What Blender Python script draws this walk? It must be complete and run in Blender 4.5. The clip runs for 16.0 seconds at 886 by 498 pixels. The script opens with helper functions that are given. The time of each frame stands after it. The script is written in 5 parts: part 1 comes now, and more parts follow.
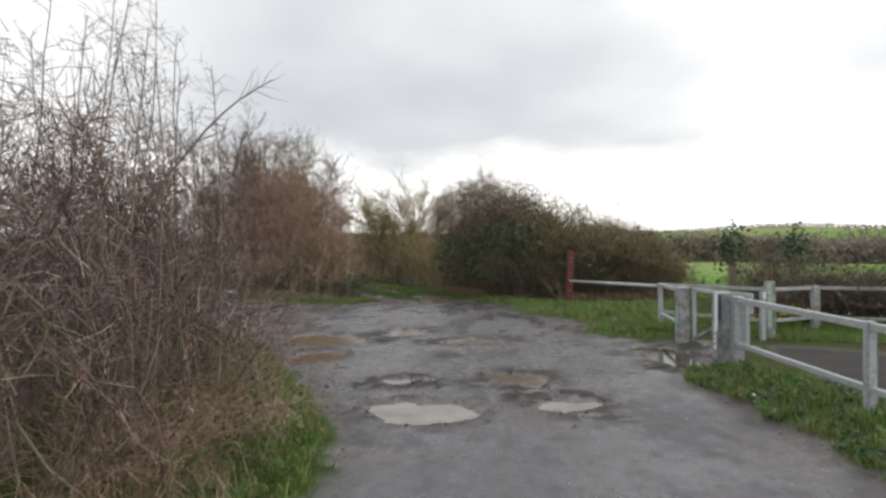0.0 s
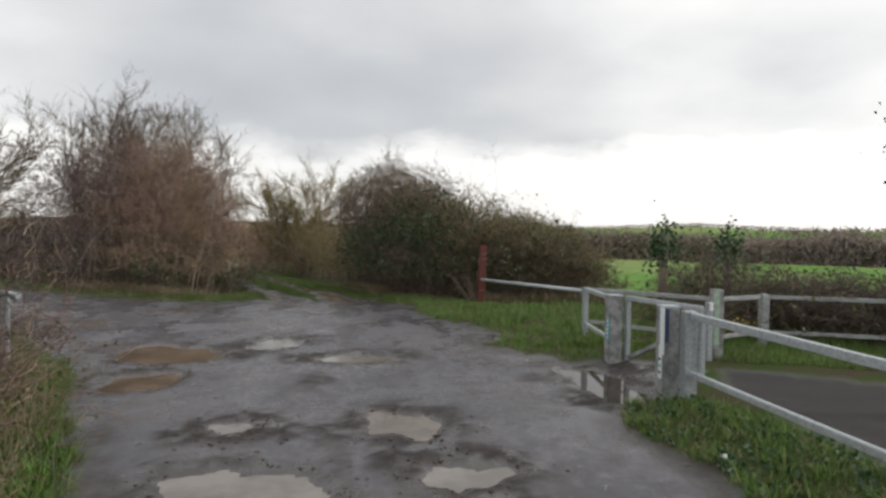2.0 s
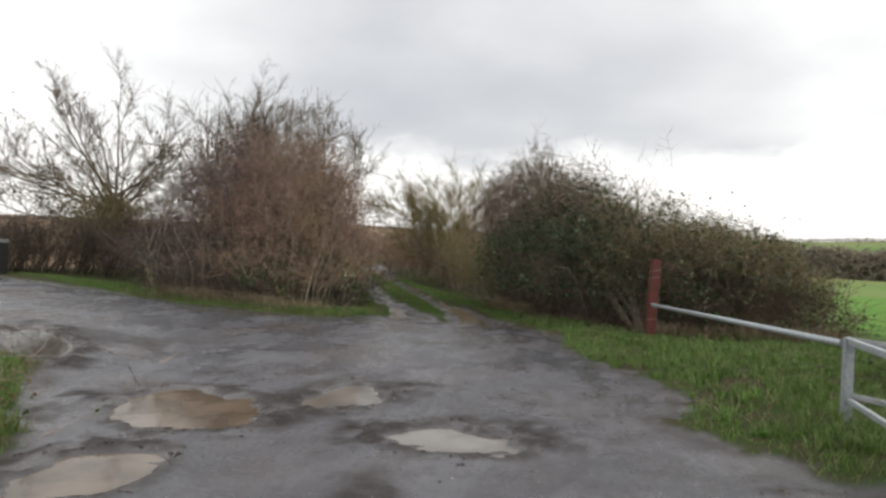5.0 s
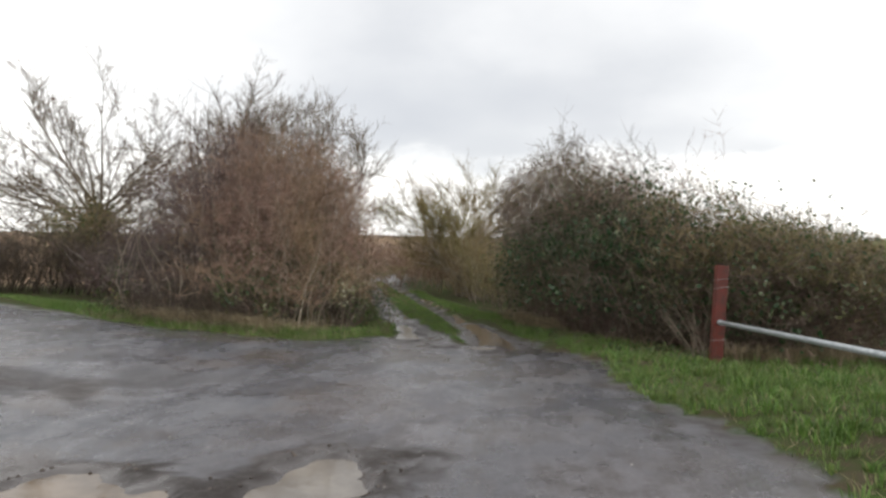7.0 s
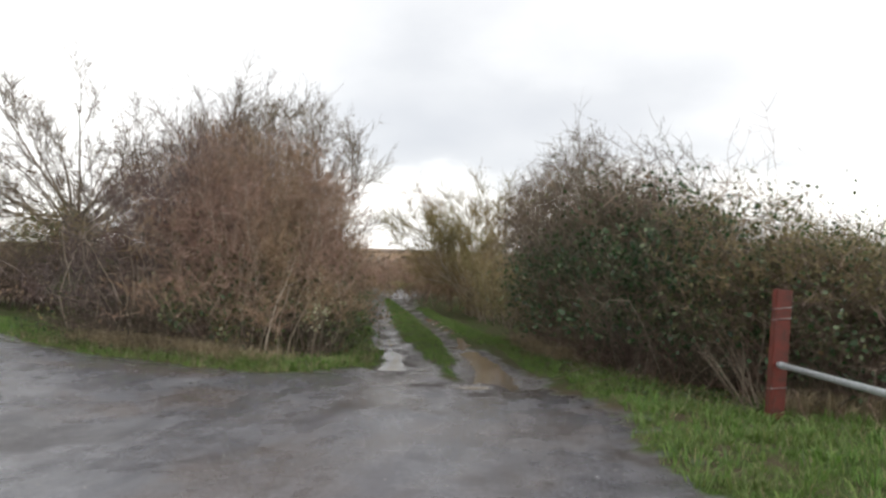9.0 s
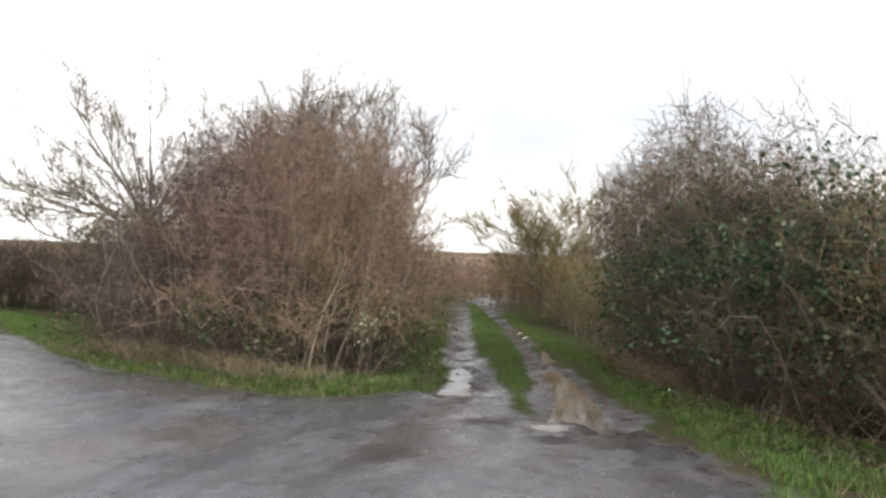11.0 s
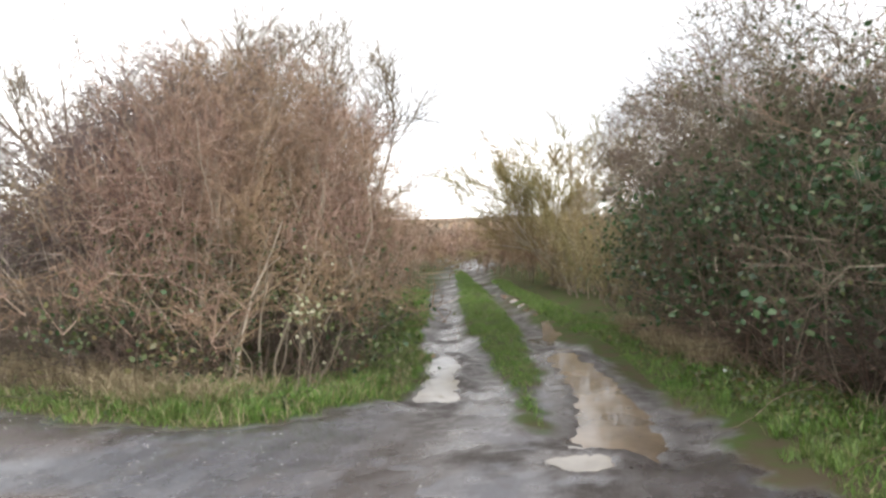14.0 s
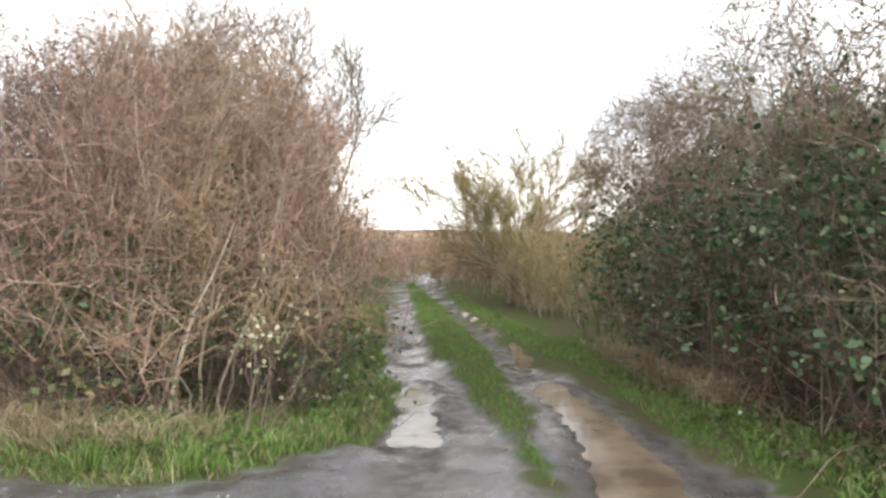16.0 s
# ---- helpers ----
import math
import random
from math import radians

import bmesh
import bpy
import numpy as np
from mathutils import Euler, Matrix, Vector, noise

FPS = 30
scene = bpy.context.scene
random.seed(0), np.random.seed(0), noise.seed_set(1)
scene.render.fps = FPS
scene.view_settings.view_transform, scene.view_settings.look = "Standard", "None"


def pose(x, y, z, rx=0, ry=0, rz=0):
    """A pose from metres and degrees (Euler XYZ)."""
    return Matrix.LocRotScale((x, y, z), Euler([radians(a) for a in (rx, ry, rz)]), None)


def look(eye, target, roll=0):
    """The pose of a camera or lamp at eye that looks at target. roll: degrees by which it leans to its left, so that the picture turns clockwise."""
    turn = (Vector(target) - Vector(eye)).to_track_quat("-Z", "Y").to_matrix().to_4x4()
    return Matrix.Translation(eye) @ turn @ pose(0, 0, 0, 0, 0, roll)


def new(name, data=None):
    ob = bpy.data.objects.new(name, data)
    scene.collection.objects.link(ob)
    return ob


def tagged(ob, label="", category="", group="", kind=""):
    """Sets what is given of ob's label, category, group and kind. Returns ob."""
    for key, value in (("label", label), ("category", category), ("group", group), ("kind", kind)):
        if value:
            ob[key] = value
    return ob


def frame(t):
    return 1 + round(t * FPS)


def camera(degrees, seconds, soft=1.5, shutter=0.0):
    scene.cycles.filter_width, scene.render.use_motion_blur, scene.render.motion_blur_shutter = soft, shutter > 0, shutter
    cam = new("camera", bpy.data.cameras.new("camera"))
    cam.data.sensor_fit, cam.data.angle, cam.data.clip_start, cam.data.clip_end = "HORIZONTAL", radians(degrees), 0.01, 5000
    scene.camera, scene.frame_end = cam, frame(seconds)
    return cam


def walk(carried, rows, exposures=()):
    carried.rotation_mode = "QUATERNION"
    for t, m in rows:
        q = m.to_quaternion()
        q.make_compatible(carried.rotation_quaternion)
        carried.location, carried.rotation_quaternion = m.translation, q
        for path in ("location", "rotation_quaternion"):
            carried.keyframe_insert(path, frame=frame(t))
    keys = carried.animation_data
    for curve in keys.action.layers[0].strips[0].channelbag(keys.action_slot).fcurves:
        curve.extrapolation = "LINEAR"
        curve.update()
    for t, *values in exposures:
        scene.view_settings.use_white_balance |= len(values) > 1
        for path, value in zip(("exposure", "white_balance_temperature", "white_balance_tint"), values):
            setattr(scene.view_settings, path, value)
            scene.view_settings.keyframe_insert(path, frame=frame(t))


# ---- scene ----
cam = camera(66.1, 16.0, soft=2.7)
METRES, EYE, TILT, LEAN, TURN = 16.8, 1.73, -4.5, 2.5, 0.0
ROWS = [
    (0.0, 0.0, 0.0, 0.0, -0.1, 3.47, -1.72),
    (0.5, 0.0083, 0.0321, -0.001, -3.07, 3.54, -2.04),
    (1.0, 0.0167, 0.0685, 0.0025, -6.93, 2.16, -2.05),
    (1.5, 0.0239, 0.1024, 0.0069, -6.88, 3.56, -2.16),
    (2.0, 0.0306, 0.1362, 0.0104, -7.09, 3.06, -2.64),
    (2.5, 0.0392, 0.1684, 0.0124, -2.02, 3.12, -4.57),
    (3.0, 0.0463, 0.203, 0.0146, -0.48, 3.22, -5.4),
    (3.5, 0.0507, 0.2363, 0.0182, 0.18, 2.64, -5.59),
    (4.0, 0.0546, 0.2722, 0.0215, 3.85, 2.71, -5.74),
    (4.5, 0.0561, 0.3058, 0.0231, 3.64, 2.62, -5.78),
    (5.0, 0.056, 0.3446, 0.0248, 5.9, 2.96, -4.73),
    (7.5, 0.0414, 0.5169, 0.0343, 7.24, 3.83, -3.65),
    (8.0, 0.0445, 0.5522, 0.0363, 5.53, 4.29, -4.43),
    (8.5, 0.0493, 0.5851, 0.0397, 5.71, 4.3, -4.64),
    (9.0, 0.0573, 0.6185, 0.0434, 9.06, 4.68, -4.35),
    (11.5, 0.0549, 0.7754, 0.0532, 17.89, 4.08, -4.7),
    (12.0, 0.0486, 0.8075, 0.0533, 18.4, 3.22, -3.59),
    (12.5, 0.0428, 0.8369, 0.0526, 16.74, 3.0, -4.35),
    (13.0, 0.0345, 0.8646, 0.0547, 16.29, 2.91, -3.22),
    (13.5, 0.0246, 0.887, 0.056, 13.97, 1.38, -2.41),
    (14.0, 0.0179, 0.9101, 0.0543, 16.0, 1.63, -1.23),
    (14.5, 0.0095, 0.9275, 0.0548, 14.97, 0.67, -2.15),
    (15.0, -0.0025, 0.9436, 0.0561, 11.71, 0.37, -3.87),
    (15.5, -0.0123, 0.9582, 0.0544, 11.43, 0.78, -4.03),
    (16.0, -0.0232, 0.9698, 0.057, 11.2, 2.83, -3.15),
]
walk(cam, [(t, pose(0, 0, EYE, TILT, LEAN, TURN) @ pose(METRES * x, METRES * y, METRES * z, 90 + pitch, roll, yaw)) for t, x, y, z, yaw, pitch, roll in ROWS],
     exposures=[(0.0, 0.14), (1.5, -0.08), (3.5, -0.16), (5.0, 0.06), (9.0, 0.40), (12.0, 0.85), (14.0, 1.22), (16.0, 1.42)])

# ---- world and light ----
def nodes_of(m):
    m.use_nodes = True
    t = m.node_tree
    t.nodes.clear()
    return t


def nd(t, kind, **sets):
    n = t.nodes.new("ShaderNode" + kind)
    for k, v in sets.items():
        if k in n.inputs:
            n.inputs[k].default_value = v
        else:
            n.inputs[k.replace("_", " ")].default_value = v
    return n


def ramp(t, fac, stops):
    n = t.nodes.new("ShaderNodeValToRGB")
    while len(n.color_ramp.elements) < len(stops):
        n.color_ramp.elements.new(0.5)
    for e, (p, c) in zip(n.color_ramp.elements, stops):
        e.position = p
        e.color = (c, c, c, 1) if isinstance(c, (int, float)) else (*c, 1)
    t.links.new(fac, n.inputs[0])
    return n.outputs[0]


def mixc(t, fac, a, b, blend="MIX"):
    n = t.nodes.new("ShaderNodeMix")
    n.data_type = "RGBA"
    n.blend_type = blend
    for sock, v in ((n.inputs[0], fac), (n.inputs[6], a), (n.inputs[7], b)):
        if isinstance(v, (int, float)):
            sock.default_value = v
        elif isinstance(v, tuple):
            sock.default_value = (*v, 1)
        else:
            t.links.new(v, sock)
    return n.outputs[2]


def calc(t, op, a, b=0.0, clamp=False):
    n = t.nodes.new("ShaderNodeMath")
    n.operation = op
    n.use_clamp = clamp
    for sock, v in ((n.inputs[0], a), (n.inputs[1], b)):
        if isinstance(v, (int, float)):
            sock.default_value = v
        else:
            t.links.new(v, sock)
    return n.outputs[0]


def tex(t, vec, scale, detail=4.0, rough=0.6, kind="TexNoise", stretch=None):
    if stretch:
        mp = t.nodes.new("ShaderNodeMapping")
        mp.inputs["Scale"].default_value = stretch
        t.links.new(vec, mp.inputs[0])
        vec = mp.outputs[0]
    n = t.nodes.new("Shader" + "Node" + kind)
    n.inputs["Scale"].default_value = scale
    if kind == "TexNoise":
        n.inputs["Detail"].default_value = detail
        n.inputs["Roughness"].default_value = rough
    t.links.new(vec, n.inputs["Vector"])
    return n.outputs[0]


SUN_EL, SUN_AZ = 30.0, 105.0
world = bpy.data.worlds.new("overcast_sky")
scene.world = world
wt = nodes_of(world)
sky = wt.nodes.new("ShaderNodeTexSky")
sky.sky_type = "NISHITA"
sky.sun_disc = False
sky.sun_elevation, sky.sun_rotation = radians(SUN_EL), radians(SUN_AZ)
wc = wt.nodes.new("ShaderNodeTexCoord").outputs["Generated"]
sep = wt.nodes.new("ShaderNodeSeparateXYZ")
wt.links.new(wc, sep.inputs[0])
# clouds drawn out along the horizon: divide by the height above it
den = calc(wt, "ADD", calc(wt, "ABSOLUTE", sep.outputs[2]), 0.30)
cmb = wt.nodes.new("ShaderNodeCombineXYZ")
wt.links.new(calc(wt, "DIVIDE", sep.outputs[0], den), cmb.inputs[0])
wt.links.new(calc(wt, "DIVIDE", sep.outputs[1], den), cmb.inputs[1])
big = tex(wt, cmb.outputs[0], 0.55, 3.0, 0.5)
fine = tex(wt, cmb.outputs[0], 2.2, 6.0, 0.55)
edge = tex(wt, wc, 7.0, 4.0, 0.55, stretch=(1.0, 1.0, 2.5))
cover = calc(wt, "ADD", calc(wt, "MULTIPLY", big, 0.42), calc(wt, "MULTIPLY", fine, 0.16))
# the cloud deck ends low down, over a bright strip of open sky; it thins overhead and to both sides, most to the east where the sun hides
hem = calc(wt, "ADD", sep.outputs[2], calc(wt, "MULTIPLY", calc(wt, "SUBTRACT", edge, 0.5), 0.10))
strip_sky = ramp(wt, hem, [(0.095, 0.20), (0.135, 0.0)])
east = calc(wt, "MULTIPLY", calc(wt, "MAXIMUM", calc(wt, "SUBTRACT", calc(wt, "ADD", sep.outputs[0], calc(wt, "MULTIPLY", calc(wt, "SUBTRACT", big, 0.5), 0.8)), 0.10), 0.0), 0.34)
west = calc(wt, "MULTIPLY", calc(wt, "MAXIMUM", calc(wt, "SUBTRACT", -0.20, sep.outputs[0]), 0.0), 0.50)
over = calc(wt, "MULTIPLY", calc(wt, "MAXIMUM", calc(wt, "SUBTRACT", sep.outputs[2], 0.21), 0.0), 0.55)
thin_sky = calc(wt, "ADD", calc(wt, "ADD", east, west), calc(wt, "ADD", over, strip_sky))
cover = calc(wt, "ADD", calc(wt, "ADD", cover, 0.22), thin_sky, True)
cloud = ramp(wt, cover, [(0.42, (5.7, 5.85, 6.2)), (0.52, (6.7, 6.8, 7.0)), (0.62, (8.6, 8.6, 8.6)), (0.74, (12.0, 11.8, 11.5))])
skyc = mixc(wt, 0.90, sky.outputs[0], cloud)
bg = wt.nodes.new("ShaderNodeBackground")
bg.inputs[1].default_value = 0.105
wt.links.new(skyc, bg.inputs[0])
wo = wt.nodes.new("ShaderNodeOutputWorld")
wt.links.new(bg.outputs[0], wo.inputs[0])
sun_data = bpy.data.lights.new("sun", "SUN")
sun_data.energy, sun_data.angle, sun_data.color = 1.0, radians(14), (1.0, 0.95, 0.89)
sun = new("sun", sun_data)
az, el = radians(SUN_AZ), radians(SUN_EL)
sun.matrix_world = look((0, 0, 30), (-30 * math.sin(az) * math.cos(el), -30 * math.cos(az) * math.cos(el), 30 - 30 * math.sin(el)))

# ---- materials ----
def surface(name, colour, rough=0.8, metal=0.0, bump=None, depth=0.01, spec=0.5, ior=1.45, glow=0.0):
    """colour, rough and bump are numbers, colours or functions of (tree, position)."""
    m = bpy.data.materials.new(name)
    t = nodes_of(m)
    pos = t.nodes.new("ShaderNodeNewGeometry").outputs["Position"]
    p = t.nodes.new("ShaderNodeBsdfPrincipled")
    p.inputs["Metallic"].default_value = metal
    p.inputs["IOR"].default_value = ior
    p.inputs["Specular IOR Level"].default_value = spec
    for sock, v in ((p.inputs["Base Color"], colour), (p.inputs["Roughness"], rough)):
        if callable(v):
            t.links.new(v(t, pos), sock)
        elif isinstance(v, tuple):
            sock.default_value = (*v, 1)
        else:
            sock.default_value = v
    if bump:
        b = t.nodes.new("ShaderNodeBump")
        b.inputs["Strength"].default_value = 1.0
        b.inputs["Distance"].default_value = depth
        t.links.new(bump(t, pos), b.inputs["Height"])
        t.links.new(b.outputs[0], p.inputs["Normal"])
    o = t.nodes.new("ShaderNodeOutputMaterial")
    if glow:
        tr, mx = t.nodes.new("ShaderNodeBsdfTranslucent"), t.nodes.new("ShaderNodeMixShader")
        t.links.new(p.inputs["Base Color"].links[0].from_socket, tr.inputs[0])
        mx.inputs[0].default_value = glow
        t.links.new(p.outputs[0], mx.inputs[1])
        t.links.new(tr.outputs[0], mx.inputs[2])
        t.links.new(mx.outputs[0], o.inputs[0])
    else:
        t.links.new(p.outputs[0], o.inputs[0])
    return m


def island(t):
    return t.nodes.new("ShaderNodeNewGeometry").outputs["Random Per Island"]


def attr(t, name):
    n = t.nodes.new("ShaderNodeAttribute")
    n.attribute_name = name
    return n.outputs["Fac"]


def by_island(stops, patch=None, scale=0.5, amount=0.5):
    """Colours dealt out piece by piece, drifting to another colour over patches."""
    def colour(t, pos):
        c = ramp(t, island(t), stops)
        if patch:
            f = ramp(t, tex(t, pos, scale, 3.0), [(0.42, 0.0), (0.6, amount)])
            c = mixc(t, f, c, patch)
        return c
    return colour


def ground_colour(t, pos):
    road, tar, wet, path = attr(t, "road"), attr(t, "tarmac"), attr(t, "wet"), attr(t, "path")
    n1, n2, n3 = tex(t, pos, 0.45, 6, 0.68), tex(t, pos, 2.4, 7, 0.72), tex(t, pos, 34, 4, 0.7)
    n4 = tex(t, pos, 1.3, 5, 0.65, stretch=(2.6, 0.55, 1))
    # mud and tarmac tones are shifted to blue to paint in some sky sheen
    mud = mixc(t, ramp(t, n1, [(0.42, 0.0), (0.56, 1.0)]), (0.060, 0.058, 0.067), (0.106, 0.102, 0.114))
    mud = mixc(t, ramp(t, n4, [(0.47, 0.0), (0.58, 0.9)]), mud, (0.052, 0.045, 0.047))
    mud = mixc(t, ramp(t, n2, [(0.54, 0.0), (0.60, 0.8)]), mud, (0.040, 0.034, 0.035))
    tarc = mixc(t, ramp(t, n4, [(0.42, 0.0), (0.60, 1.0)]), (0.066, 0.069, 0.083), (0.115, 0.118, 0.134))
    tarc = mixc(t, ramp(t, n1, [(0.5, 0.0), (0.60, 0.85)]), tarc, (0.084, 0.073, 0.072))
    base = mixc(t, tar, mud, tarc)
    base = mixc(t, ramp(t, n3, [(0.33, 0.6), (0.46, 0.0)]), base, (0.030, 0.025, 0.024))
    base = mixc(t, ramp(t, n3, [(0.64, 0.0), (0.72, 0.3)]), base, (0.32, 0.31, 0.31))
    dark = ramp(t, calc(t, "ADD", wet, calc(t, "MULTIPLY", calc(t, "SUBTRACT", n2, 0.5), 1.8)), [(0.22, 0.0), (0.5, 0.85)])
    base = mixc(t, dark, base, (0.040, 0.033, 0.032))
    base = mixc(t, attr(t, "churn"), base, mixc(t, n3, (0.016, 0.014, 0.013), (0.046, 0.038, 0.036)))
    base = mixc(t, path, base, mixc(t, n2, (0.013, 0.011, 0.011), (0.030, 0.026, 0.025)))
    soil = mixc(t, ramp(t, n2, [(0.40, 0.0), (0.58, 1.0)]), (0.040, 0.066, 0.018), (0.062, 0.052, 0.034))
    far = mixc(t, ramp(t, n1, [(0.4, 0.0), (0.6, 1.0)]), (0.105, 0.215, 0.045), (0.140, 0.260, 0.065))
    far = mixc(t, ramp(t, tex(t, pos, 0.010, 3), [(0.47, 0.0), (0.54, 1.0)]), far, (0.20, 0.24, 0.10))
    plough = mixc(t, ramp(t, n1, [(0.4, 0.0), (0.6, 1.0)]), (0.20, 0.135, 0.090), (0.26, 0.19, 0.13))
    soil = mixc(t, attr(t, "field"), soil, far)
    soil = mixc(t, attr(t, "plough"), soil, plough)
    return mixc(t, road, soil, base)


def ground_rough(t, pos):
    road, wet, tar, path = attr(t, "road"), attr(t, "wet"), attr(t, "tarmac"), attr(t, "path")
    n1, n2 = tex(t, pos, 0.7, 6, 0.7, stretch=(1.6, 0.8, 1)), tex(t, pos, 5.0, 5, 0.7)
    both = calc(t, "ADD", calc(t, "MULTIPLY", n1, 0.72), calc(t, "MULTIPLY", n2, 0.28))
    damp = ramp(t, both, [(0.43, 0.72), (0.49, 0.42), (0.53, 0.20), (0.58, 0.08)])
    tarr = ramp(t, both, [(0.40, 0.50), (0.47, 0.30), (0.53, 0.16), (0.60, 0.07)])
    damp = mixc(t, tar, damp, tarr)
    r = mixc(t, wet, damp, ramp(t, n2, [(0.42, 0.04), (0.62, 0.34)]))
    r = mixc(t, attr(t, "churn"), r, ramp(t, n2, [(0.40, 0.45), (0.60, 0.90)]))
    r = mixc(t, path, r, (0.95, 0.95, 0.95))
    return mixc(t, road, (0.95, 0.95, 0.95), r)


def ground_bump(t, pos):
    # trodden lumps, smoother where the water lies
    a = calc(t, "MULTIPLY", tex(t, pos, 3.4, 6, 0.68), 0.75)
    b = calc(t, "MULTIPLY", tex(t, pos, 19, 5, 0.7), 0.48)
    c = calc(t, "MULTIPLY", tex(t, pos, 75, 3, 0.7), 0.20)
    c = calc(t, "ADD", c, calc(t, "MULTIPLY", calc(t, "MULTIPLY", tex(t, pos, 42, 2, 0.6), attr(t, "churn")), 1.1))
    soft = calc(t, "SUBTRACT", 1.0, calc(t, "MULTIPLY", attr(t, "wet"), 0.45))
    return calc(t, "MULTIPLY", calc(t, "ADD", a, calc(t, "ADD", b, c)), soft)


M_GROUND = surface("wet_mud_tarmac_and_turf", ground_colour, ground_rough, bump=ground_bump, depth=0.013, spec=0.7)
gt = M_GROUND.node_tree
for n in list(gt.nodes):
    if n.type == "BSDF_PRINCIPLED":
        gt.links.new(calc(gt, "MULTIPLY", calc(gt, "SUBTRACT", calc(gt, "ADD", attr(gt, "road"), 0.06), calc(gt, "MULTIPLY", attr(gt, "churn"), 0.6)), 0.65), n.inputs["Specular IOR Level"])
M_WATER = surface("muddy_water", lambda t, p: mixc(t, ramp(t, tex(t, p, 1.7, 4), [(0.38, 0.0), (0.62, 1.0)]), (0.085, 0.064, 0.046), (0.165, 0.128, 0.094)),
                  0.03, bump=lambda t, p: tex(t, p, 9, 2), depth=0.0012, ior=1.33)
# muddy water whose base colour is lightened to carry the bright sky's reflection
M_WATER_PALE = surface("muddy_water_with_sky_tone", lambda t, p: mixc(t, ramp(t, tex(t, p, 1.9, 4), [(0.38, 0.0), (0.62, 1.0)]), (0.135, 0.120, 0.105), (0.215, 0.195, 0.172)),
                       0.03, bump=lambda t, p: tex(t, p, 9, 2), depth=0.0010, ior=1.33)
M_WATER_DARK = surface("dark_still_water", lambda t, p: mixc(t, tex(t, p, 2.0, 4), (0.020, 0.016, 0.013), (0.055, 0.043, 0.033)), 0.03, bump=lambda t, p: tex(t, p, 9, 2), depth=0.001, ior=1.33)
M_GALV = surface("galvanised_steel", lambda t, p: mixc(t, ramp(t, tex(t, p, 30, 5), [(0.35, 0.0), (0.65, 1.0)]), (0.30, 0.33, 0.35), (0.47, 0.50, 0.52)),
                 lambda t, p: ramp(t, tex(t, p, 14, 4), [(0.3, 0.42), (0.7, 0.65)]), metal=0.55, bump=lambda t, p: tex(t, p, 60, 3), depth=0.001)
M_POST = surface("weathered_grey_post", lambda t, p: mixc(t, ramp(t, tex(t, p, 9, 6, 0.7), [(0.38, 0.0), (0.62, 1.0)]), (0.125, 0.130, 0.128), (0.300, 0.310, 0.312)),
                 0.75, bump=lambda t, p: tex(t, p, 40, 5), depth=0.004)
M_WOODRAIL = surface("weathered_grey_wood", lambda t, p: mixc(t, ramp(t, tex(t, p, 8, 6, 0.7, stretch=(1, 1, 5)), [(0.38, 0.0), (0.62, 1.0)]), (0.20, 0.21, 0.212), (0.38, 0.395, 0.40)),
                     0.8, bump=lambda t, p: tex(t, p, 30, 5), depth=0.004)
M_RED = surface("red_oxide_paint", lambda t, p: mixc(t, ramp(t, tex(t, p, 7, 6, 0.7), [(0.42, 0.0), (0.66, 1.0)]), (0.150, 0.032, 0.024), (0.070, 0.030, 0.024)),
                0.5, bump=lambda t, p: tex(t, p, 35, 5), depth=0.003)
M_BLUE = surface("blue_sign_plate", (0.035, 0.048, 0.11), 0.4)
M_WHITE = surface("white_plastic", lambda t, p: mixc(t, ramp(t, tex(t, p, 25, 4), [(0.4, 0.0), (0.7, 0.4)]), (0.72, 0.76, 0.78), (0.45, 0.45, 0.42)), 0.45)
M_TEAL = surface("teal_print", (0.05, 0.38, 0.42), 0.5)
M_GREENPAINT = surface("pale_green_paint", lambda t, p: mixc(t, ramp(t, tex(t, p, 12, 5), [(0.42, 0.0), (0.6, 1.0)]), (0.30, 0.46, 0.33), (0.27, 0.28, 0.26)), 0.6)
M_DARK = surface("dark_plastic", lambda t, p: mixc(t, tex(t, p, 10, 4), (0.012, 0.013, 0.014), (0.035, 0.035, 0.035)), 0.5)
M_WIRE = surface("steel_wire", (0.32, 0.31, 0.30), 0.45, metal=0.8)

BARK_BUMP = dict(bump=lambda t, p: tex(t, p, 45, 4), depth=0.004)
M_STEM = surface("grey_brown_stems", by_island([(0.0, (0.096, 0.073, 0.055)), (0.5, (0.161, 0.129, 0.096)), (0.9, (0.262, 0.222, 0.171))]), 0.8, **BARK_BUMP)
M_STEM_PALE = surface("pale_bark_stems", by_island([(0.0, (0.18, 0.145, 0.11)), (0.5, (0.31, 0.26, 0.205)), (1.0, (0.48, 0.42, 0.345))]), 0.75, **BARK_BUMP)
M_TWIG_RED = surface("red_brown_twigs", by_island([(0.0, (0.125, 0.070, 0.055)), (0.5, (0.245, 0.148, 0.115)), (0.85, (0.340, 0.225, 0.175)), (1.0, (0.46, 0.36, 0.29))], (0.245, 0.180, 0.085), 0.45, 0.55), 0.7)
M_TWIG_GREY = surface("grey_twigs", by_island([(0.0, (0.040, 0.028, 0.027)), (0.5, (0.100, 0.074, 0.069)), (0.85, (0.21, 0.170, 0.155)), (1.0, (0.42, 0.36, 0.32))], (0.12, 0.062, 0.053), 0.8, 0.5), 0.7)
M_TWIG_OLIVE = surface("olive_twigs", by_island([(0.0, (0.131, 0.110, 0.043)), (0.5, (0.213, 0.181, 0.069)), (1.0, (0.300, 0.263, 0.138))], (0.250, 0.163, 0.094), 0.5, 0.6), 0.75)
